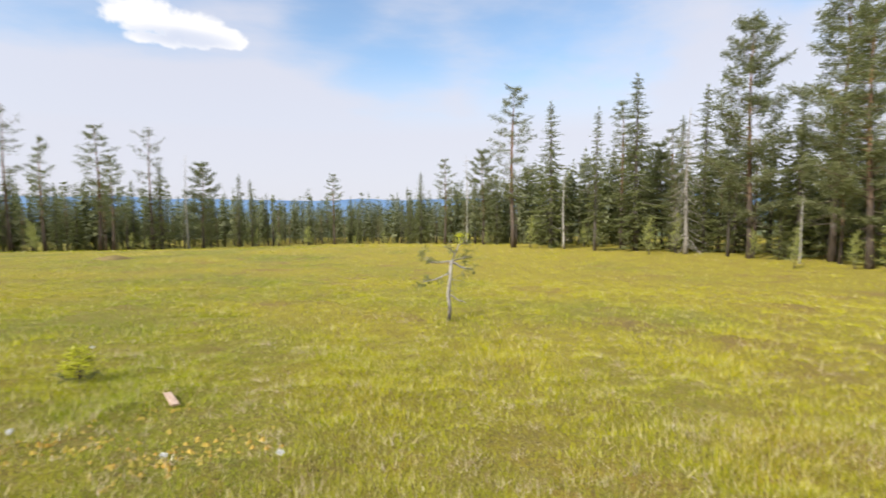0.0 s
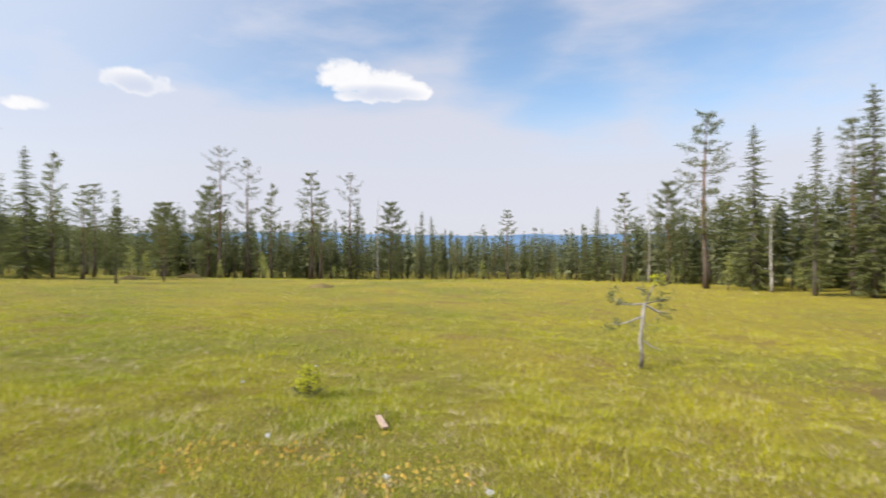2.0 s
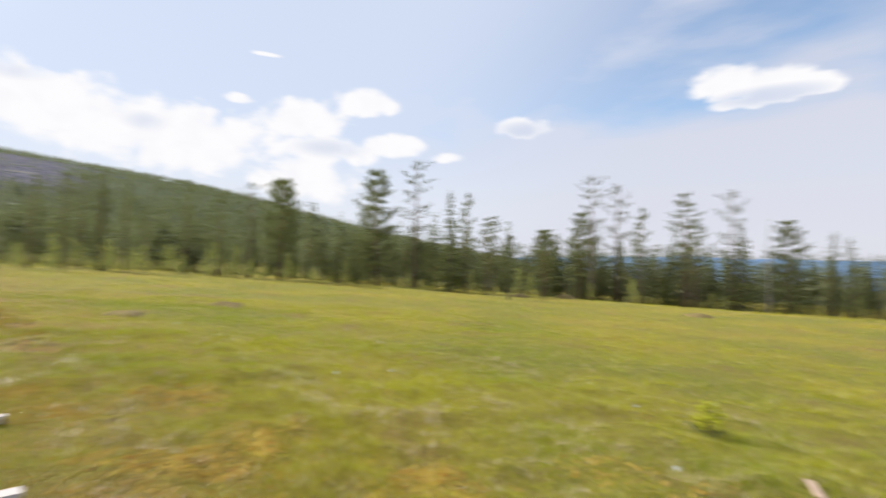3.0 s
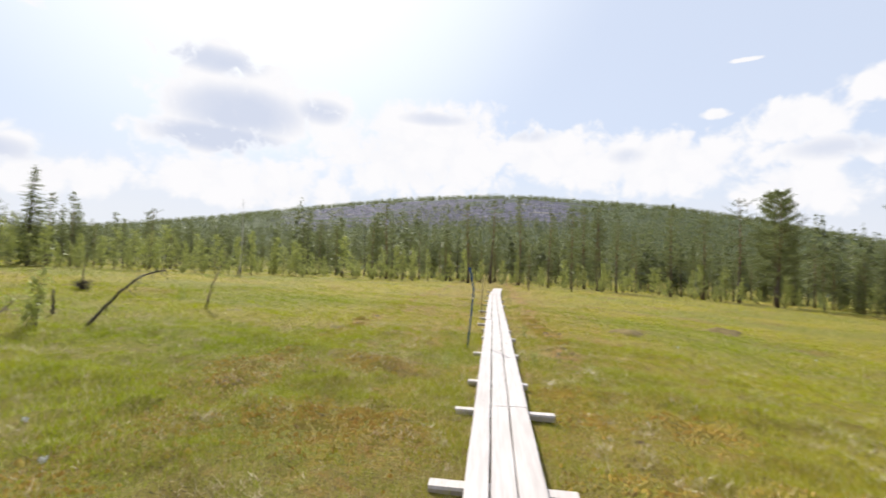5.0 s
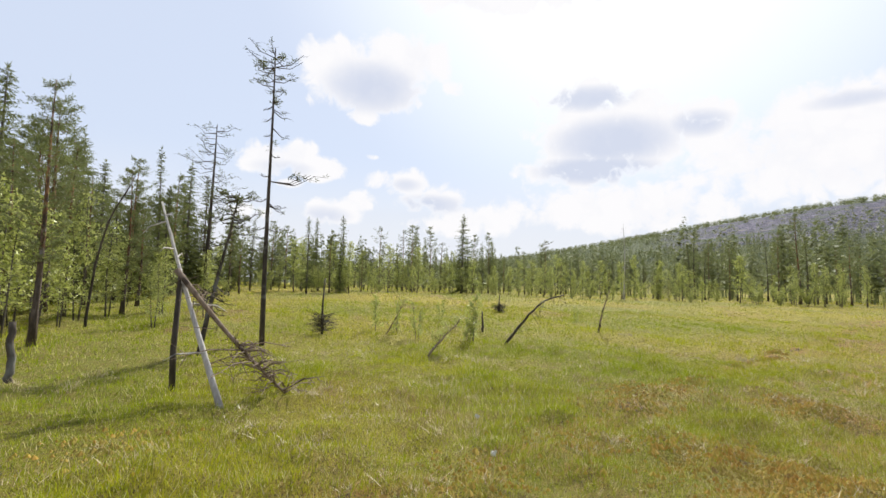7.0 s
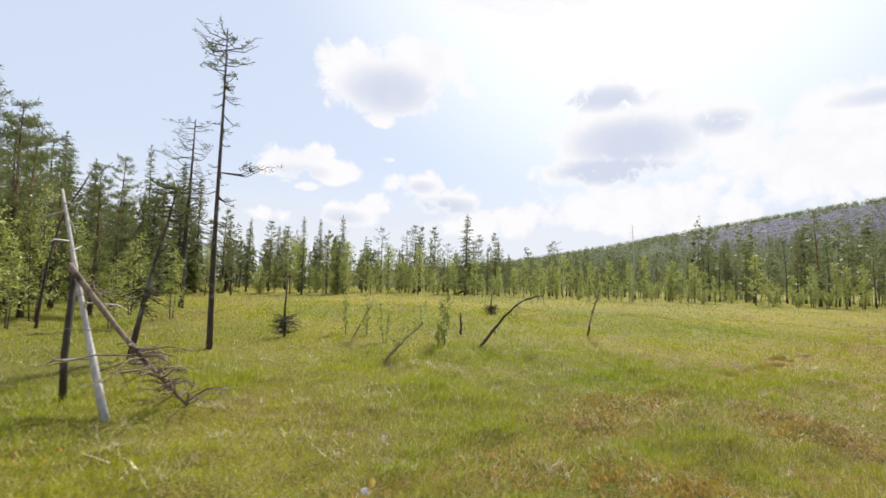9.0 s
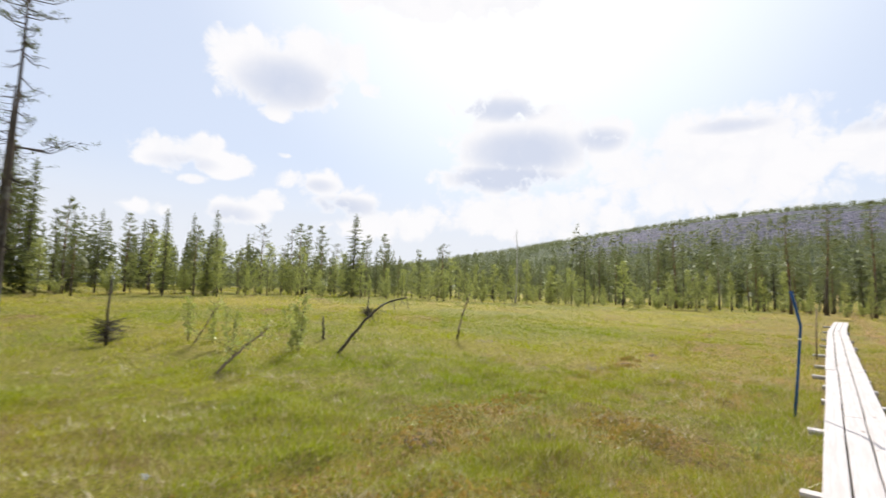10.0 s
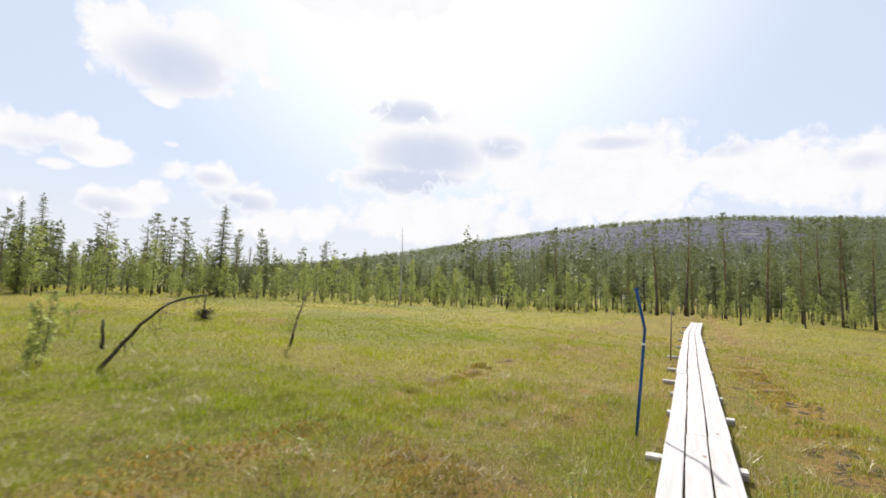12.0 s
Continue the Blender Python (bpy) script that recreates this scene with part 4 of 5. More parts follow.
def far_woods():
    """The forest behind the edge and up the fell, too many trees to count."""
    rng = np.random.RandomState(9)
    V = []

    def one(x, y, high, wide, many, conic, fat=0.26):
        z0 = float(land(x, y))
        f = rng.uniform(0.12, 1.0, size=many) ** 0.85
        w = wide * ((1 - f) ** 0.7 + 0.06) if conic else wide * np.clip(1.3 * np.sqrt(np.clip(f - 0.2, 0, 1)) * (1.25 - f), 0.08, 1)
        a = rng.uniform(0, 6.28, size=many)
        p = np.stack((x + np.cos(a) * w * 0.45, y + np.sin(a) * w * 0.45, z0 + f * high), 1)
        d = np.stack((np.cos(a), np.sin(a), rng.uniform(-0.9, 0.5, size=many)), 1) * (w * 0.62 + 0.08)[:, None]
        side = np.stack((-np.sin(a), np.cos(a), rng.uniform(-0.6, 0.6, size=many)), 1) * (w * fat + 0.05)[:, None]
        V.append(np.stack((p - side, p + d, p + side * 0.8), 1))
        t = 0.014 * high
        V.append(np.array([[(x - t, y, z0 - 0.3), (x + t, y, z0 - 0.3), (x, y, z0 + high)], [(x, y - t, z0 - 0.3), (x, y + t, z0 - 0.3), (x, y, z0 + high)]]))

    for i in range(2600):
        yaw = rng.uniform(-85, 200)
        r = edge(yaw) + 10 + rng.uniform(0, 1) ** 1.3 * 100
        high = rng.uniform(5.5, 10.0) * (0.8 if yaw > 60 else 1.0) * (0.62 if yaw > 112 else 1.0)
        one(-math.sin(radians(yaw)) * r, math.cos(radians(yaw)) * r, high, high * rng.uniform(0.11, 0.18), 120 if r < edge(yaw) + 45 else 60, rng.uniform() < 0.55)
    for i in range(300):
        yaw = rng.uniform(-34, 34)
        r = edge(yaw) + 6 + rng.uniform(0, 1) * 30
        high = rng.uniform(4.5, 10.5)
        one(-math.sin(radians(yaw)) * r, math.cos(radians(yaw)) * r, high, high * rng.uniform(0.12, 0.18), 130, rng.uniform() < 0.6)
    for i in range(6500):
        yaw = rng.uniform(30, 152)
        r = math.sqrt(rng.uniform(95 ** 2, 350 ** 2))
        high = rng.uniform(4.0, 8.5)
        one(-math.sin(radians(yaw)) * r, math.cos(radians(yaw)) * r, high, high * rng.uniform(0.15, 0.24), 26, rng.uniform() < 0.5, 0.45)
    for i in range(9500):
        yaw = rng.uniform(35, 150)
        r = 340 + 310 * rng.uniform() ** (0.85 if i % 3 else 0.25)
        x, y = -math.sin(radians(yaw)) * r, math.cos(radians(yaw)) * r
        bare = 0.9 * wave(x, y, 150.0, 12) + 0.9 - 1.9 * min(max(abs(yaw - 98) - 10, 0) / 11, 1)
        if r < 548 and bare > 0.1 and rng.uniform() < 0.86:
            continue
        high = rng.uniform(3.0, 6.5) * (0.8 if r > 640 else 1.0)
        one(x, y, high, high * rng.uniform(0.32, 0.5), 13, rng.uniform() < 0.5, 0.6)
    tagged(new("far_forest", loose_mesh("far_forest", np.concatenate(V), 3, WOODS)), "endless mixed pine and spruce forest running up the fell", "forest", "", "stuff")


far_woods()


# ---- boardwalk ----
def plank(x0, x1, y0, y1, seed):
    """One sawn board with worn edges, laid along the slope."""
    rng = np.random.RandomState(seed)
    s, k = Shape(), 9
    xs = np.linspace(x0, x1, k)
    u = np.linspace(0, 1, k)
    z = float(land(x0, -0.18)) * (1 - u) + float(land(x1, -0.18)) * u + 0.122 + rng.uniform(-0.004, 0.004)
    side = 0.03 * np.clip(-26 - xs, 0, 9)
    a, b = y0 + side + rng.uniform(-0.004, 0.004, k), y1 + side + rng.uniform(-0.004, 0.004, k)
    e, th = 0.007, 0.05
    cup = rng.uniform(-0.003, 0.003)
    ring = []
    for i in range(k):
        m = (a[i] + b[i]) / 2
        ring += [(xs[i], a[i], z[i] - th), (xs[i], a[i], z[i] - e), (xs[i], a[i] + e, z[i]), (xs[i], m, z[i] + cup), (xs[i], b[i] - e, z[i]), (xs[i], b[i], z[i] - e), (xs[i], b[i], z[i] - th)]
    f = [(i * 7 + j, (i + 1) * 7 + j, (i + 1) * 7 + (j + 1) % 7, i * 7 + (j + 1) % 7) for i in range(k - 1) for j in range(7)]
    f += [tuple(range(7)), tuple((k - 1) * 7 + j for j in range(6, -1, -1))]
    s.add(ring, f)
    return s


def sleeper(x, y0, y1, seed):
    """A split log under the boards, flat side up."""
    rng = np.random.RandomState(seed)
    s = Shape()
    w, d = rng.uniform(0.055, 0.075), rng.uniform(-0.03, 0.03)
    prof = [(-w, -0.02), (-w * 0.9, 0.0), (w * 0.9, 0.0), (w, -0.02), (w * 0.7, -0.07), (-w * 0.7, -0.07)]
    ring = []
    for y, dx in ((y0, 0.0), ((y0 + y1) / 2, d * 0.5), (y1, d)):
        q = float(land(x, y)) * 0.3 + float(land(x, -0.18)) * 0.7 + 0.07
        ring += [(x + dx + px, y, q + pz) for px, pz in prof]
    f = [(i * 6 + j, i * 6 + (j + 1) % 6, (i + 1) * 6 + (j + 1) % 6, (i + 1) * 6 + j) for i in range(2) for j in range(6)]
    f += [tuple(range(5, -1, -1)), tuple(12 + j for j in range(6))]
    s.add(ring, f)
    return s


boardwalk = tagged(new("boardwalk"), "narrow sun-bleached duckboards of three planks on log sleepers", "boardwalk", "", "structure")
joints = [6.0, 1.9, -2.3, -6.5, -10.6, -14.8, -18.9, -23.0, -27.1, -31.2, -35.0]
for i in range(len(joints) - 1):
    for j, (y0, y1) in enumerate(((-0.458, -0.294), (-0.278, -0.103), (-0.091, 0.098))):
        drift = 0.006 * math.sin(i * 2.1) + 0.003 * math.sin(j + i)
        part("plank", plank(joints[i] - 0.0015, joints[i + 1] + 0.0015, y0 + drift, y1 + drift, 50 + i * 3 + j), BOARD, boardwalk)
for i, (x, y0, y1) in enumerate(((4.0, -0.6, 0.3), (1.9, -0.65, 0.3), (-0.4, -0.6, 0.35), (-2.4, -0.66, 0.3), (-4.68, -0.71, 0.31), (-6.5, -0.66, 0.37), (-7.8, -0.59, 0.18), (-9.9, -0.60, 0.17),
                                 (-11.8, -0.50, 0.21), (-13.1, -0.5, 0.16), (-14.2, -0.65, 0.14), (-15.7, -0.64, 0.14), (-17.9, -0.72, 0.14), (-20.6, -0.6, 0.2), (-23.0, -0.6, 0.2), (-27.0, -0.6, 0.2), (-31.0, -0.6, 0.2))):
    part("sleeper", sleeper(x, y0, y1, 90 + i), BOARD, boardwalk, "grey split-log sleeper")


# ---- things by the boardwalk ----
def on_ground(x, y, up=0.0):
    return np.array((x, y, float(ground_at(x, y)) + up))


def marker_pole():
    root = tagged(new("marker_pole"), "crooked blue-painted marker pole beside the boardwalk", "pole")
    s, base = Shape(), on_ground(-10.62, -0.75, -0.1)
    pts = [base, base + (0.0, 0.05, 0.62), base + (-0.01, 0.09, 1.19), base + (0.0, 0.03, 1.48), base + (0.0, 0.005, 1.60)]
    s.tube(pts, (0.017, 0.016, 0.015, 0.016, 0.019), 8)
    part("pole", s, BLUE, root, smooth=True)
    b = Shape()
    b.tube((base + (0, 0.078, 1.02), base + (0, 0.08, 1.045)), (0.0175, 0.0175), 8)
    part("band", b, COTTON, root, "white band")
    k = Shape()
    k.tube((base + (0, 0.03, 1.60), base + (0, -0.02, 1.59)), (0.018, 0.01), 6)
    part("stub", k, BLUE, root)


def thin_pole():
    s, base = Shape(), on_ground(-17.28, -0.63, -0.1)
    s.tube((base, base + (0.02, 0.01, 0.7), base + (0.0, 0.03, 1.25)), (0.016, 0.014, 0.011), 6)
    solid("stake", s, BROWNWOOD, "thin grey wooden stake beside the boardwalk", "pole", True)


def leaning_trunks():
    """Three dead trunks propped on one another."""
    rng = np.random.RandomState(3)
    a = tagged(new("dead_tree"), "short dark upright dead trunk with broken top", "dead tree", "propped dead trunks")
    s = Shape()
    p0, p1 = on_ground(-2.79, -6.67, -0.1), np.array((-2.80, -6.68, 1.70))
    s.tube((p0, p0 * 0.6 + p1 * 0.4 + (0.02, 0.0, 0), p1), (0.036, 0.033, 0.028), 8)
    part("trunk", s, DARKBARK, a, smooth=True)
    b = tagged(new("dead_tree"), "long silver-grey bare trunk leaning on another", "dead tree", "propped dead trunks")
    s, tw = Shape(), Shape()
    p0, p1 = on_ground(-3.08, -5.86, -0.1), np.array((-2.66, -7.14, 2.55))
    u = np.linspace(0, 1, 8)[:, None]
    pts = p0 + (p1 - p0) * u + np.array((0.01, 0, -0.015)) * np.sin(u * 3.14)
    s.tube(pts, np.linspace(0.040, 0.012, 8), 8)
    for f in (0.28, 0.5, 0.52, 0.72, 0.76, 0.88, 0.9, 0.93):
        at = along(pts, f)
        d = rng.normal(size=3) * np.array((0.16, 0.08, 0.06))
        tw.tube((at, at + d, at + d * 1.4 + np.array((0, 0, -0.06))), (0.012, 0.008, 0.003), 4)
    part("trunk", s, SILVER, b, smooth=True)
    part("stubwork", tw, SILVER, b, kind="stuff")
    c = tagged(new("dead_tree"), "fallen brown spruce trunk, dry twigs at its foot", "dead tree", "propped dead trunks")
    s, tw = Shape(), Shape()
    p0, p1 = on_ground(-3.70, -5.78, 0.02), np.array((-2.74, -6.62, 1.74))
    pts = p0 + (p1 - p0) * u + np.array((0, 0, -0.06)) * np.sin(u * 3.14)
    s.tube(pts, np.linspace(0.014, 0.033, 8), 7)
    for i in range(60):
        f = rng.uniform(0.0, 0.45) if i < 50 else rng.uniform(0.4, 0.95)
        at = along(pts, f)
        d = rng.normal(size=3) * (0.26 if i < 50 else 0.08)
        d[2] = abs(d[2]) * 0.5 - 0.08
        q = at + d
        q[2] = max(q[2], float(ground_at(q[0], q[1])) + 0.02)
        mid = (at + q) / 2 + np.array((0, 0, 0.05))
        tw.tube((at, mid, q), (0.010, 0.007, 0.003), 4)
        for k in range(3):
            w = q + rng.normal(size=3) * 0.10
            w[2] = max(w[2], float(ground_at(w[0], w[1])) + 0.01)
            tw.tube((mid * 0.4 + q * 0.6, w), (0.005, 0.002), 3)
    part("trunk", s, BROWNWOOD, c, smooth=True)
    part("twigwork", tw, BROWNWOOD, c, kind="stuff")


def dying_pine(x, y, high, seed, thick, crown, lean, limbs, label, arm=False, reach=0.58):
    """A dying pine: bare stem, a sparse top of curved limbs with few tufts, dry twigs below."""
    rng = np.random.RandomState(seed)
    root = tagged(new("pine_tree"), label, "tree", "dying pines in the fen")
    base = on_ground(x, y, -0.08)
    t, b, c = Shape(), Shape(), Shape()
    z = np.linspace(0, 1, 10)
    pts = base + np.stack((0.02 * np.sin(z * 5) + lean[0] * z, 0.03 * np.sin(z * 4) + lean[1] * z, z * (high + 0.08)), 1)
    t.tube(pts, thick * (1 - 0.86 * z) + 0.003, 8)

    def limb(f, a, ln, rise, tufts, size=0.085):
        p0 = along(pts, f)
        d = np.array((math.cos(a), math.sin(a), rise)) * ln
        p1, p2 = p0 + d * 0.55 + np.array((0, 0, -0.08 * ln)), p0 + d + np.array((0, 0, 0.16 * ln))
        b.tube((p0, p1, p2), (0.010, 0.007, 0.003), 4)
        for k in range(5):
            g = rng.uniform(0.4, 1.0)
            at = p0 + (p2 - p0) * g
            q = at + rng.normal(size=3) * np.array((0.14, 0.14, 0.06)) * ln + d * 0.1
            b.tube((at, q), (0.004, 0.002), 3)
            if rng.uniform() < tufts:
                tuft(c, q, size, 6, rng, slim=0.34)

    for i in range(limbs):
        f = rng.uniform(crown, 0.99)
        limb(f, i * 2.4, rng.uniform(0.35, 1.0) * reach * (0.5 + 0.5 * math.sin(3.14 * min(1, 0.15 + (0.99 - f) / (1 - crown)))), rng.uniform(-0.3, 0.35), 0.6)
    for i in range(26):
        limb(rng.uniform(0.30, crown), i * 2.1, rng.uniform(0.1, 0.38), rng.uniform(-0.9, -0.2), 0.04)
    if arm:
        for k in range(3):
            limb(0.545, radians(146 + 3 * k), 0.80 - 0.08 * k, 0.02 + 0.05 * k, 0.9)
    part("trunk", t, DARKBARK, root, smooth=True)
    part("branchwork", b, DARKBARK, root, kind="stuff")
    part("foliage", c, SPARSE, root, kind="stuff")


def curved_stem(name, pts, r0, r1, wood, label, twigs=0, leaves=0, seed=1, category="dead branch", hang=-0.2):
    rng = np.random.RandomState(seed)
    P = np.asarray(pts, float)
    i = np.linspace(0, len(P) - 1, 12)
    smooth = np.stack([np.interp(i, range(len(P)), P[:, k]) for k in range(3)], 1)
    smooth[1:-1] = (smooth[:-2] + smooth[1:-1] * 2 + smooth[2:]) / 4
    smooth += rng.normal(size=smooth.shape) * r0 * 0.25
    root = tagged(new(name), label, category)
    s = Shape()
    s.tube(smooth, np.linspace(r0, r1, 12), 7)
    part("stem", s, wood, root, smooth=True)
    if twigs:
        t, c = Shape(), Shape()
        for k in range(twigs):
            at = along(smooth, rng.uniform(0.25, 1.0))
            d = rng.normal(size=3) * 0.14
            d[2] = d[2] * 0.5 + hang * rng.uniform(0.2, 1.2)
            t.tube((at, at + d * 0.6, at + d), (0.006, 0.004, 0.002), 3)
            if leaves:
                w = rng.normal(size=(leaves, 3))
                w /= np.linalg.norm(w, axis=1)[:, None]
                q = at + d * rng.uniform(0.4, 1.2, size=(leaves, 1)) + rng.normal(size=(leaves, 3)) * 0.04
                c.blades(q, q + w * 0.05, np.full(leaves, 0.038), rng)
        part("twigwork", t, wood, root, kind="stuff")
        if leaves:
            part("foliage", c, LEAF, root, kind="stuff")
    return root


def twig_nest(x, y, high, radius, seed):
    """A bare stick with a dark ball of dead twigs at its foot."""
    rng = np.random.RandomState(seed)
    root = tagged(new("dead_sapling"), "dead sapling with dense dark twigs at its foot", "dead tree")
    base = on_ground(x, y, -0.05)
    s, t = Shape(), Shape()
    s.tube((base, base + (0.02, 0, high * 0.5), base + (0.0, 0.02, high)), (0.026, 0.02, 0.012), 6)
    for i in range(150):
        a, f = rng.uniform(0, 6.28), rng.uniform(0.05, 0.42)
        p0 = base + (0, 0, high * f * 0.8 + 0.05)
        d = np.array((math.cos(a), math.sin(a), rng.uniform(-0.25, 0.55))) * radius * rng.uniform(0.5, 1.1)
        t.tube((p0, p0 + d * 0.6 + rng.normal(size=3) * 0.03, p0 + d), (0.006, 0.004, 0.002), 3)
    part("stem", s, DARKBARK, root, smooth=True)
    part("twigwork", t, DARKBARK, root, kind="stuff")


def stunted_pine():
    """A knee-high twisted bog pine: grey bare stem, flat spread arms, few dark tufts."""
    rng = np.random.RandomState(6)
    root = tagged(new("bog_pine"), "stunted grey bog pine with few dark needle tufts", "tree")
    base = on_ground(2.66, 9.17, -0.06)
    t, b, c, y = Shape(), Shape(), Shape(), Shape()
    pts = base + np.array(((0, 0, 0), (0.02, 0, 0.3), (-0.01, 0, 0.6), (0.03, 0, 0.9), (0.05, 0, 1.22)))
    t.tube(pts, (0.042, 0.036, 0.034, 0.034, 0.030), 8)
    lead = pts[-1] + np.array(((0, 0, -0.06), (0.08, 0, 0.14), (0.16, -0.02, 0.32), (0.22, -0.04, 0.46)))
    b.tube(lead, (0.022, 0.018, 0.013, 0.008), 5)

    def arm(p0, d, r, tufts, sub=5):
        p0, d = np.asarray(p0, float), np.asarray(d, float)
        q = p0 + d * np.array((0.55, 0.55, 0.75))
        e = p0 + d
        b.tube((p0, q, e), (r, r * 0.7, 0.004), 5)
        for k in range(sub):
            at = q + (e - q) * rng.uniform(-0.5, 1.0)
            w = at + d * 0.18 + rng.normal(size=3) * 0.10
            b.tube((at, w), (0.006, 0.003), 3)
            for j in range(tufts):
                tuft(c, w + rng.normal(size=3) * 0.05, 0.10, 13, rng, slim=0.30)

    arm(pts[4], (-0.46, 0.05, -0.02), 0.022, 2, 6)
    arm(pts[3] + (0, 0, 0.1), (-0.55, -0.15, -0.14), 0.018, 2, 5)
    arm(pts[4], (0.42, 0.0, -0.17), 0.026, 1, 5)
    arm(pts[4], (0.50, 0.2, 0.06), 0.016, 2, 5)
    arm(pts[2], (0.34, -0.1, -0.18), 0.016, 0, 5)
    arm(pts[3], (0.16, 0.3, -0.08), 0.014, 1, 4)
    arm(lead[1], (-0.22, 0.0, 0.16), 0.012, 2, 4)
    arm(lead[2], (0.2, 0.1, 0.02), 0.010, 2, 4)
    for k in range(9):
        tuft(y, lead[3] + rng.normal(size=3) * np.array((0.06, 0.06, 0.08)), 0.10, 12, rng, lift=0.7, slim=0.26)
    part("trunk", t, GREYDEAD, root, smooth=True)
    part("branchwork", b, GREYDEAD, root, kind="stuff")
    part("foliage", c, PINE, root, kind="stuff")
    part("top_shoot", y, YOUNG, root, "fresh yellow-green shoot", kind="stuff")


def spruce_seedling():
    rng = np.random.RandomState(16)
    root = tagged(new("spruce_seedling"), "small yellow-green spruce seedling with dark base in the moss", "shrub")
    base = on_ground(-2.39, 6.17, -0.03)
    s, c, d = Shape(), Shape(), Shape()
    s.tube((base, base + (0.01, 0, 0.4)), (0.018, 0.005), 5)
    for i in range(44):
        f = rng.uniform(0.1, 1.0)
        a, ln = rng.uniform(0, 6.28), 0.20 * (1.15 - f * 0.75)
        p0 = base + (0, 0, 0.44 * f)
        e = p0 + np.array((math.cos(a), math.sin(a), 0.35)) * ln
        s.tube((p0, e), (0.004, 0.002), 3)
        for g in (0.5, 0.75, 1.0):
            tuft(c if f > 0.35 else d, p0 + (e - p0) * g, 0.065, 6, rng, slim=0.36)
    part("stem", s, DARKBARK, root)
    part("fresh_foliage", c, YOUNG, root, kind="stuff")
    part("old_foliage", d, SPRUCE, root, "dark old needles", kind="stuff")


def wood_scrap():
    s = Shape()
    base = on_ground(-1.28, 5.25, 0.05)
    s.box(-0.12, 0.12, -0.036, 0.036, 0.0, 0.022, 0.004, 0.008)
    ob = solid("board_scrap", s, RAWWOOD, "broken bit of pale sawn board on bare peat", "board")
    ob.matrix_world = Matrix.Translation(base) @ pose(0, 0, 0, 6, -14, 118)


def cotton_grass():
    rng = np.random.RandomState(23)
    s, d = Shape(), Shape()
    root = tagged(new("cotton_grass"), "white fluffy cotton grass head on a thin stem", "plant", "cotton grass in the fen")
    s.tube(((0, 0, 0), (0.01, 0, 0.12), (0.03, 0, 0.22)), (0.0022, 0.002, 0.0016), 4)
    tuft(d, np.array((0.03, 0, 0.22)), 0.028, 46, rng, lift=-0.1, slim=0.5)
    part("stem", s, STRAW, root)
    part("head", d, COTTON, root)
    spots = [(-3.23, 6.13), (-0.88, 3.47), (-0.2, 3.3), (-2.0, 4.1), (-6.3, 3.7), (-3.9, -2.9)]
    for i in range(7):
        spots.append((rng.uniform(-12, 2), rng.choice((-1, 1)) * rng.uniform(2.4, 7.5)))
    for i, (x, y) in enumerate(spots):
        m = Matrix.Translation(on_ground(x, y, -0.01)) @ pose(0, 0, 0, rng.uniform(-8, 8), rng.uniform(-8, 8), rng.uniform(0, 360))
        if i:
            copy_thing(root, m)
        else:
            first = m
    root.matrix_world = first


def hummock(x, y, radius, high, seed):
    """A low mound of peat and dry moss."""
    rng = np.random.RandomState(seed)
    s = Shape()
    V, F, k = [], [], 18
    for i, f in enumerate((1.15, 0.95, 0.7, 0.4, 0.1)):
        for j in range(k):
            a = j * 6.283 / k
            r = radius * f * (1 + 0.22 * math.sin(3 * a + seed) + rng.uniform(-0.08, 0.08))
            px, py = x + math.cos(a) * r, y + math.sin(a) * r
            V.append((px, py, float(ground_at(px, py)) - 0.03 + high * (1 - f / 1.15) ** 0.6 + rng.uniform(-0.015, 0.015) * (i > 0)))
    for i in range(4):
        F += [(i * k + j, i * k + (j + 1) % k, (i + 1) * k + (j + 1) % k, (i + 1) * k + j) for j in range(k)]
    F.append(tuple(4 * k + j for j in range(k)))
    s.add(V, F)
    solid("hummock", s, PEAT, "low brown hummock of dry moss and dwarf shrubs", "hummock", True, "", "hummocks in the fen")


PEAT = plain("peat", (0.22, 0.165, 0.06), 0.95, 14.0)
marker_pole()
thin_pole()
leaning_trunks()
dying_pine(-4.84, -9.16, 5.42, 8, 0.050, 0.80, (0.05, -0.04), 30, "tall dying pine with bare stem and sparse top", True)
dying_pine(-6.05, -16.3, 5.6, 18, 0.075, 0.40, (-0.02, 0.0), 70, "half-dead pine with upswept sparse branches", False, 1.0)
dying_pine(-3.64, -8.66, 2.55, 28, 0.042, 0.45, (-0.42, 0.12), 40, "leaning dying pine with bare crooked twigs", False, 0.45)
stunted_pine()
spruce_seedling()
wood_scrap()
cotton_grass()
plant("pine", -1.74, -10.1, 4.1, 80, 0.9)
plant("pine", -0.9, -12.6, 4.6, 120, 0.9)
g = on_ground
curved_stem("leaning_sapling", (g(-2.74, -12.89, -0.1), g(-2.80, -12.88, 1.2), g(-2.98, -12.85, 2.3), g(-3.40, -12.8, 3.25)), 0.032, 0.010, DARKBARK, "thin bare sapling bowed over at its top", 16, 0, 2, "dead tree")
curved_stem("dead_stump", (g(-1.45, -7.84, -0.1), g(-1.44, -7.84, 0.3), g(-1.42, -7.84, 0.66)), 0.045, 0.034, DARKBARK, "short broken dark stump standing in the fen")
curved_stem("bent_branch", (g(-8.92, -7.05, -0.05), g(-9.06, -6.86, 0.33), g(-9.20, -6.66, 0.62), g(-9.42, -6.45, 0.90), g(-9.72, -6.22, 1.04)), 0.031, 0.010, DARKBARK, "dark bent dead stem arching over the grass", 18, 0, 5, "dead branch", -0.24)
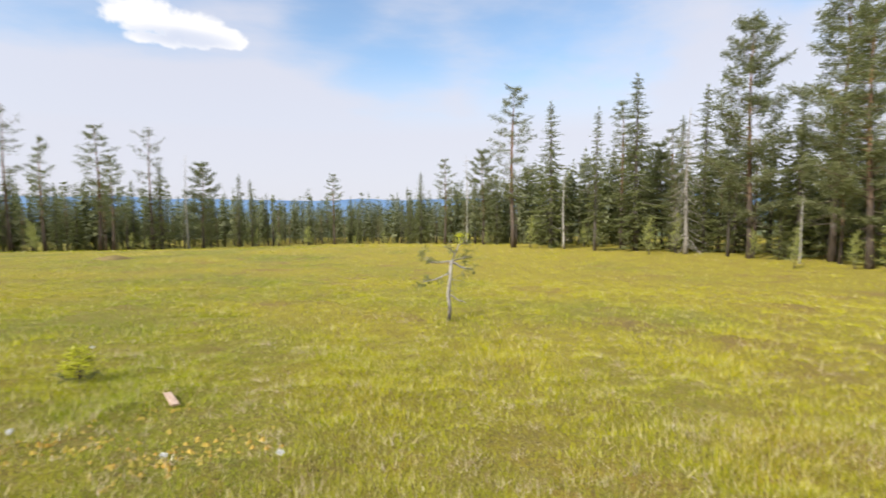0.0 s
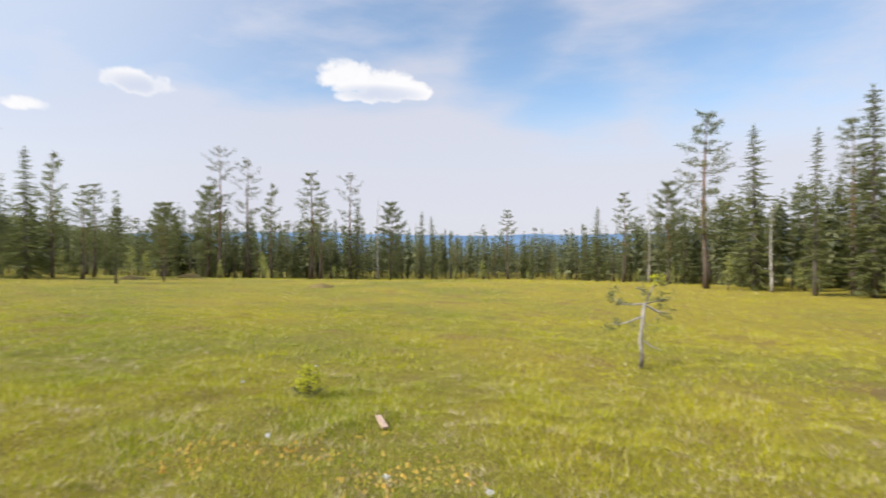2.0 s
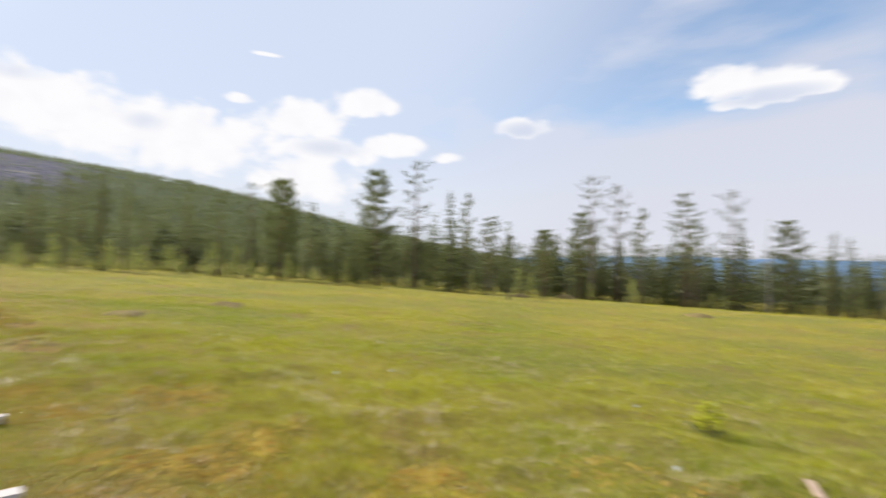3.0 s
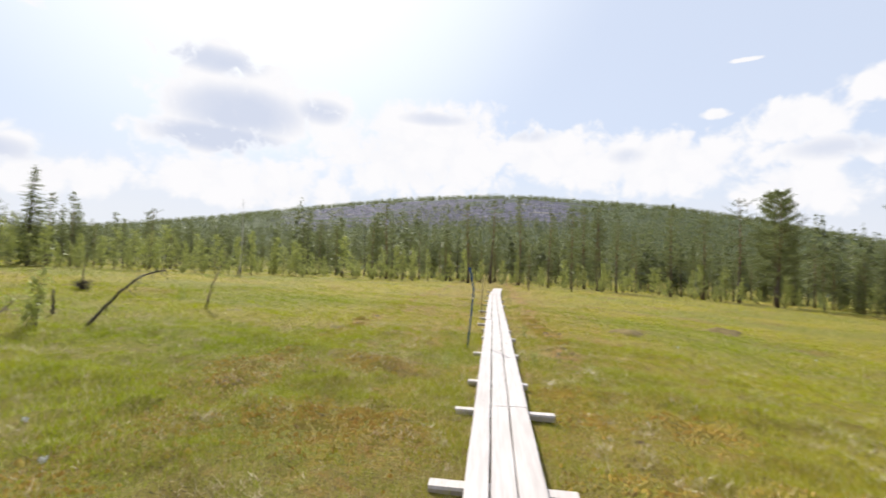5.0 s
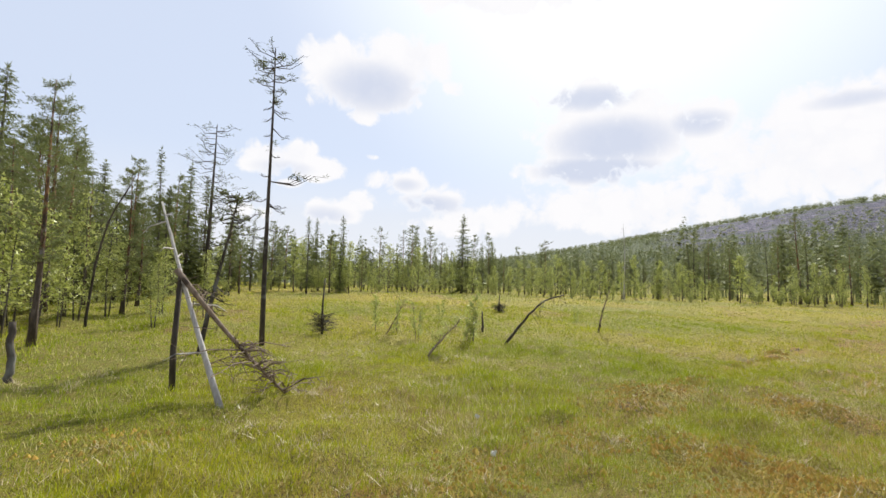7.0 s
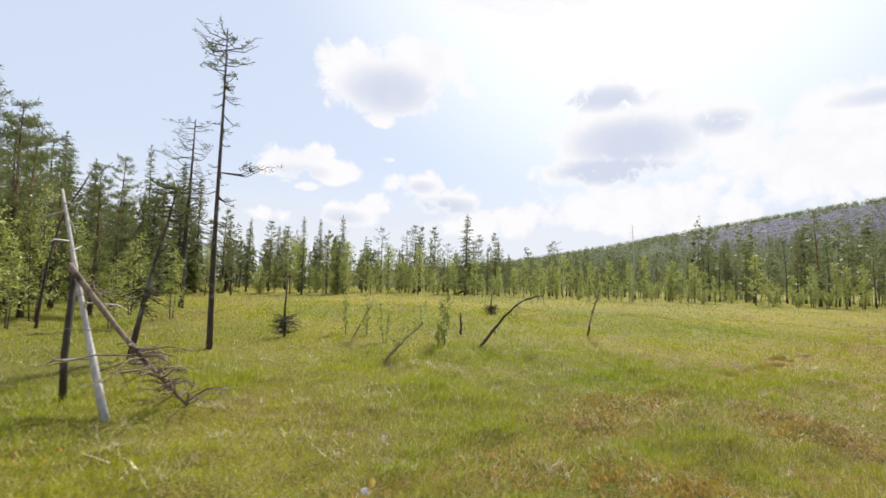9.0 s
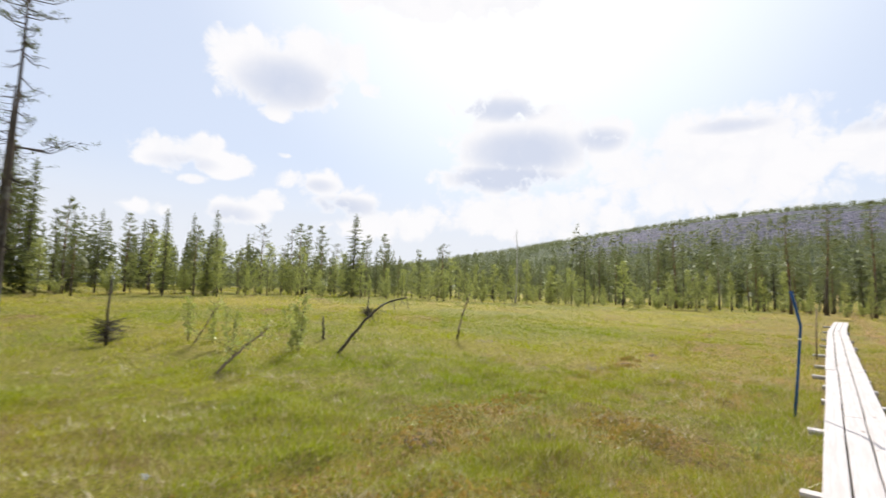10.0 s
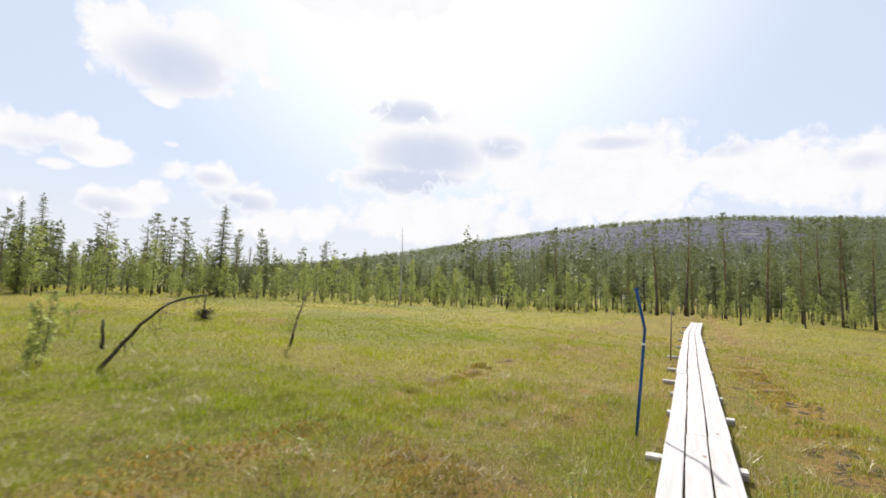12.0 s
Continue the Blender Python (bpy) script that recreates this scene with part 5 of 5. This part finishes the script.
curved_stem("leaning_branch", (g(-6.66, -6.83, -0.03), g(-6.90, -6.82, 0.20), g(-7.15, -6.85, 0.34), g(-7.50, -6.88, 0.62)), 0.024, 0.008, BROWNWOOD, "slanting brown branch with a leafy tip", 16, 16, 7, "shrub", 0.12)
curved_stem("leaning_stick", (g(-12.2, -6.9, -0.05), g(-12.25, -6.84, 0.45), g(-12.36, -6.7, 1.02)), 0.026, 0.012, BROWNWOOD, "bare leaning stick with a green tuft at its top", 6, 14, 8, "dead branch", 0.08)
curved_stem("dead_stump", (g(-9.74, -8.43, -0.05), g(-9.73, -8.43, 0.2), g(-9.70, -8.42, 0.45)), 0.030, 0.018, DARKBARK, "small broken stump in the grass")
curved_stem("leaning_branch", (g(-7.4, -9.05, -0.03), g(-7.55, -8.9, 0.35), g(-7.72, -8.78, 0.8)), 0.016, 0.006, BROWNWOOD, "thin slanting stem with pale leaves", 10, 12, 9, "shrub", 0.12)
twig_nest(-6.40, -9.85, 1.2, 0.34, 4)
twig_nest(-14.2, -11.8, 0.8, 0.28, 5)
for x, y, high in ((-7.74, -9.84, 0.85), (-7.75, -8.40, 0.75), (-8.45, -7.5, 1.0), (-8.55, -7.62, 0.75), (-8.38, -7.6, 0.5), (-14.3, -8.85, 0.5), (-10.4, -10.6, 0.6), (-12.8, 0.45, 0.3), (-8.6, -0.95, 0.26), (-9.6, 0.42, 0.28), (-7.9, -9.3, 0.7)):
    plant("shoot", x, y, high, None, 0.8)
for x, y, high in ((-1.9, -12.5, 2.4), (-2.7, -13.9, 2.8), (-3.4, -14.8, 2.2), (-1.4, -11.5, 2.6), (-4.2, -17.2, 1.8), (-2.3, -12.9, 1.8), (-5.2, -13.5, 1.6), (-3.9, -12.6, 1.4), (-0.6, -10.6, 1.9), (-1.6, -13.2, 2.2), (-4.6, -15.0, 2.0)):
    plant("birch", x, y, high)
for x, y, radius, high in ((-15.5, 3.45, 0.42, 0.20), (-18.17, 7.18, 0.5, 0.16), (-11.6, 35.5, 0.9, 0.3), (-28.2, 46.9, 1.0, 0.5), (-12.7, -6.5, 0.35, 0.07), (-11.0, -3.5, 0.3, 0.05), (-11.6, -3.6, 0.25, 0.06), (-10.7, -4.1, 0.16, 0.05), (-29.5, 40.5, 0.9, 0.4)):
    hummock(x, y, radius, high, int(abs(x * 7)))
for kind, m in WAITING.items():
    TREES[kind].matrix_basis = m


# ---- moss ----
MOSSY = [(-5.8, -1.95, 0.75), (-5.9, -1.35, 0.5), (-6.9, 0.75, 0.45), (-4.8, 1.0, 0.6), (-5.0, 2.1, 0.5), (-4.5, 1.5, 0.5), (-7.0, 2.0, 0.5), (-7.8, 0.6, 0.35), (-3.4, 2.6, 0.4), (-2.6, 4.1, 0.4), (-1.7, 4.3, 0.35),
         (-0.6, 4.0, 0.3), (-1.1, 3.8, 0.3), (-1.3, 5.0, 0.18), (-6.8, -3.3, 0.5), (-5.3, -3.1, 0.45), (-3.9, -3.1, 0.4), (-8.1, -3.3, 0.4), (-7.4, -3.6, 0.3), (-8.4, -2.0, 0.4), (-2.0, -5.2, 0.4)]
MOSSY += [(-8.6 - 0.55 * i, -3.32 - 0.05 * (i % 3), 0.16) for i in range(9)] + [(-11.4 - 0.6 * i, 1.2 - 0.045 * i, 0.2) for i in range(11)]


def moss_cushions():
    """Rusty bog moss in knobbly cushions where the sedge is thin."""
    rng = np.random.RandomState(61)
    V = []
    a = np.arange(6) * 6.283 / 6
    for px, py, pr in MOSSY:
        for i in range(int((1150 if -2.5 < py < 3 else 480 if py < 3 else 190) * pr)):
            q, t = rng.normal(size=2) * pr * 0.62
            x, y, r = px + q, py + t, rng.uniform(0.012, 0.042)
            if -0.55 < y < 0.2:
                continue
            z = float(ground_at(x, y)) + 0.012
            rim = np.stack((x + np.cos(a) * r * rng.uniform(0.8, 1.2, 6), y + np.sin(a) * r * rng.uniform(0.8, 1.2, 6), np.full(6, z - 0.025)), 1)
            top = np.array((x, y, z + r * rng.uniform(0.25, 0.5)))
            for k in range(6):
                V.append((rim[k], rim[(k + 1) % 6], top))
    n = Nodes("rusty_moss")
    v = n.noise(9.0, 4.0)
    col = n.mix(n.ramp(v, 0.38, 0.62), (0.36, 0.20, 0.035), (0.48, 0.33, 0.07))
    col = n.mix(n.ramp(n.noise(3.0, 4.0), 0.48, 0.60, 0.0, 0.85), col, (0.25, 0.20, 0.045))
    col = n.mix(n.ramp(n.noise(5.0, 3.0), 0.60, 0.68, 0.0, 0.8), col, (0.19, 0.11, 0.045))
    col = n.mix(n.ramp(n.island(), 0.45, 0.8, 0.0, 0.7), col, (0.31, 0.26, 0.05))
    fuzz = n.noise(160.0, 4.0, 0.7)
    mat = n.done(col, 0.95, n.bump(fuzz, 0.5, 0.01))
    tagged(new("bog_moss", loose_mesh("bog_moss", np.array(V), 3, mat)), "rusty orange bog moss in low knobbly cushions", "moss", "", "stuff")


moss_cushions()


# ---- sedges ----
def sedges():
    rng = np.random.RandomState(77)

    def spots(area, count):
        """Random places in a ring round the walk, within the bearings that open on the fen."""
        r0, r1 = area
        r = np.sqrt(rng.uniform(max(r0 - 2.6, 0) ** 2, (r1 + 2.6) ** 2, count * 4))
        yaw = np.radians(rng.uniform(-80, 210, count * 4))
        x, y = -2.6 - np.sin(yaw) * r, np.cos(yaw) * r
        off = np.hypot(x - np.clip(x, -5.2, 0), y)
        off = off + rng.normal(size=len(off)) * (0.12 * off - 0.2) * (off > 2)
        ok = (off >= r0) & (off < r1)
        return x[ok][:count], y[ok][:count]

    def blades(x, y, h, w, lean, name, material, label, category, flat=0.0, a=None):
        k = len(x)
        z = ground_at(x, y)
        a = rng.uniform(0, 6.283, k) if a is None else a
        out = lean * h * rng.uniform(0.3, 1.6, k)
        dx, dy = np.cos(a) * out, np.sin(a) * out
        sx, sy = -np.sin(a) * w * 0.5, np.cos(a) * w * 0.5
        turn = rng.uniform(-1, 1, k)
        sx, sy = sx + np.cos(a) * turn * w * 0.4, sy + np.sin(a) * turn * w * 0.4
        base = np.stack((x, y, z - 0.015 + flat), 1)
        side = np.stack((sx, sy, 0 * sx), 1)
        tip = base + np.stack((dx, dy, h), 1)
        V = np.stack((base - side, base + side, tip), 1)
        me = loose_mesh(name, V, V.shape[1], material)
        return tagged(new(name, me), label, category, "", "stuff")

    def keep(x, y, thin):
        off = (y < -0.50) | (y > 0.14) | (x > 6.2)
        patch = wave(x, y, 2.6, 31) * 0.5 + wave(x, y, 0.9, 32) * 0.5
        near = np.clip((np.abs(y + 0.18) - 0.3) / 2.4, 0, 1)
        bare = np.zeros(len(x))
        for px, py, pr in MOSSY:
            bare = np.maximum(bare, np.clip(1.6 - np.hypot(x - px, y - py) / pr * 1.2, 0, 0.68))
        chance = (1 - bare) * np.clip(0.66 + patch * 0.62, 0.12, 1) * (thin + (1 - thin) * near)
        return off & (rng.uniform(size=len(x)) < chance)

    for area, count, per, wide, h0, h1, w, thin, name in (
        ((0.0, 3.2), 34000, 16, 0.085, 0.025, 0.105, 0.0042, 0.75, "near_sedge"),
        ((3.2, 7.5), 44000, 16, 0.12, 0.025, 0.11, 0.0062, 0.85, "sedge"),
        ((7.5, 18.0), 44000, 12, 0.2, 0.03, 0.12, 0.011, 0.85, "sedge_meadow"),
        ((18.0, 42.0), 22000, 9, 0.22, 0.05, 0.13, 0.018, 1.0, "far_sedge"),
        ((42.0, 92.0), 11000, 8, 0.5, 0.08, 0.18, 0.065, 1.0, "distant_sedge"),
    ):
        x, y = spots(area, count)
        ok = keep(x, y, thin)
        x, y = x[ok], y[ok]
        tall = rng.uniform(0.45, 1.35, len(x)) * np.clip(0.85 + 0.35 * wave(x, y, 3.5, 33), 0.5, 1.3)
        k = len(x) * per
        dx, dy = rng.normal(size=k) * wide, rng.normal(size=k) * wide
        a = np.arctan2(dy, dx) + rng.normal(size=k) * 0.7
        x, y = np.repeat(x, per) + dx, np.repeat(y, per) + dy
        h = rng.uniform(h0, h1, k) * np.repeat(tall, per)
        ok = (y < -0.48) | (y > 0.12) | (x > 6.2)
        x, y, h, a = x[ok], y[ok], h[ok], a[ok]
        blades(x, y, h, w * rng.uniform(0.6, 1.4, len(x)), 0.6, name, SEDGE, "dense yellow-green sedge and grass covering the fen", "grass", 0.0, a)
    # bleached tufts: pale arching bundles of last year's leaves
    x, y = spots((0.4, 8.0), 2800)
    ok = ((y < -0.55) | (y > 0.2)) & (wave(x, y, 2.0, 43) + rng.normal(size=len(x)) * 0.5 > 0.1)
    x, y = np.repeat(x[ok], 26), np.repeat(y[ok], 26)
    size = np.repeat(rng.uniform(0.5, 1.4, ok.sum()), 26)
    x, y = x + rng.normal(size=len(x)) * 0.05 * size, y + rng.normal(size=len(x)) * 0.05 * size
    off = (y < -0.5) | (y > 0.14)
    x, y, size = x[off], y[off], size[off]
    blades(x, y, rng.uniform(0.02, 0.085, len(x)) * size, rng.uniform(0.003, 0.0065, len(x)), 1.3, "bleached_tufts", STRAW, "pale bleached tufts of last year's sedge leaves", "dead grass", 0.015)
    x, y = spots((0.2, 11.0), 90000)
    ok = ((y < -0.5) | (y > 0.14)) & (wave(x, y, 1.4, 41) + rng.normal(size=len(x)) * 0.5 > 0.2)
    x, y = x[ok], y[ok]
    blades(x, y, rng.uniform(0.006, 0.030, len(x)), rng.uniform(0.0018, 0.0034, len(x)), 3.0, "dead_straw", STRAW, "flattened bleached straw lying between the sedges", "dead grass", 0.02)


sedges()
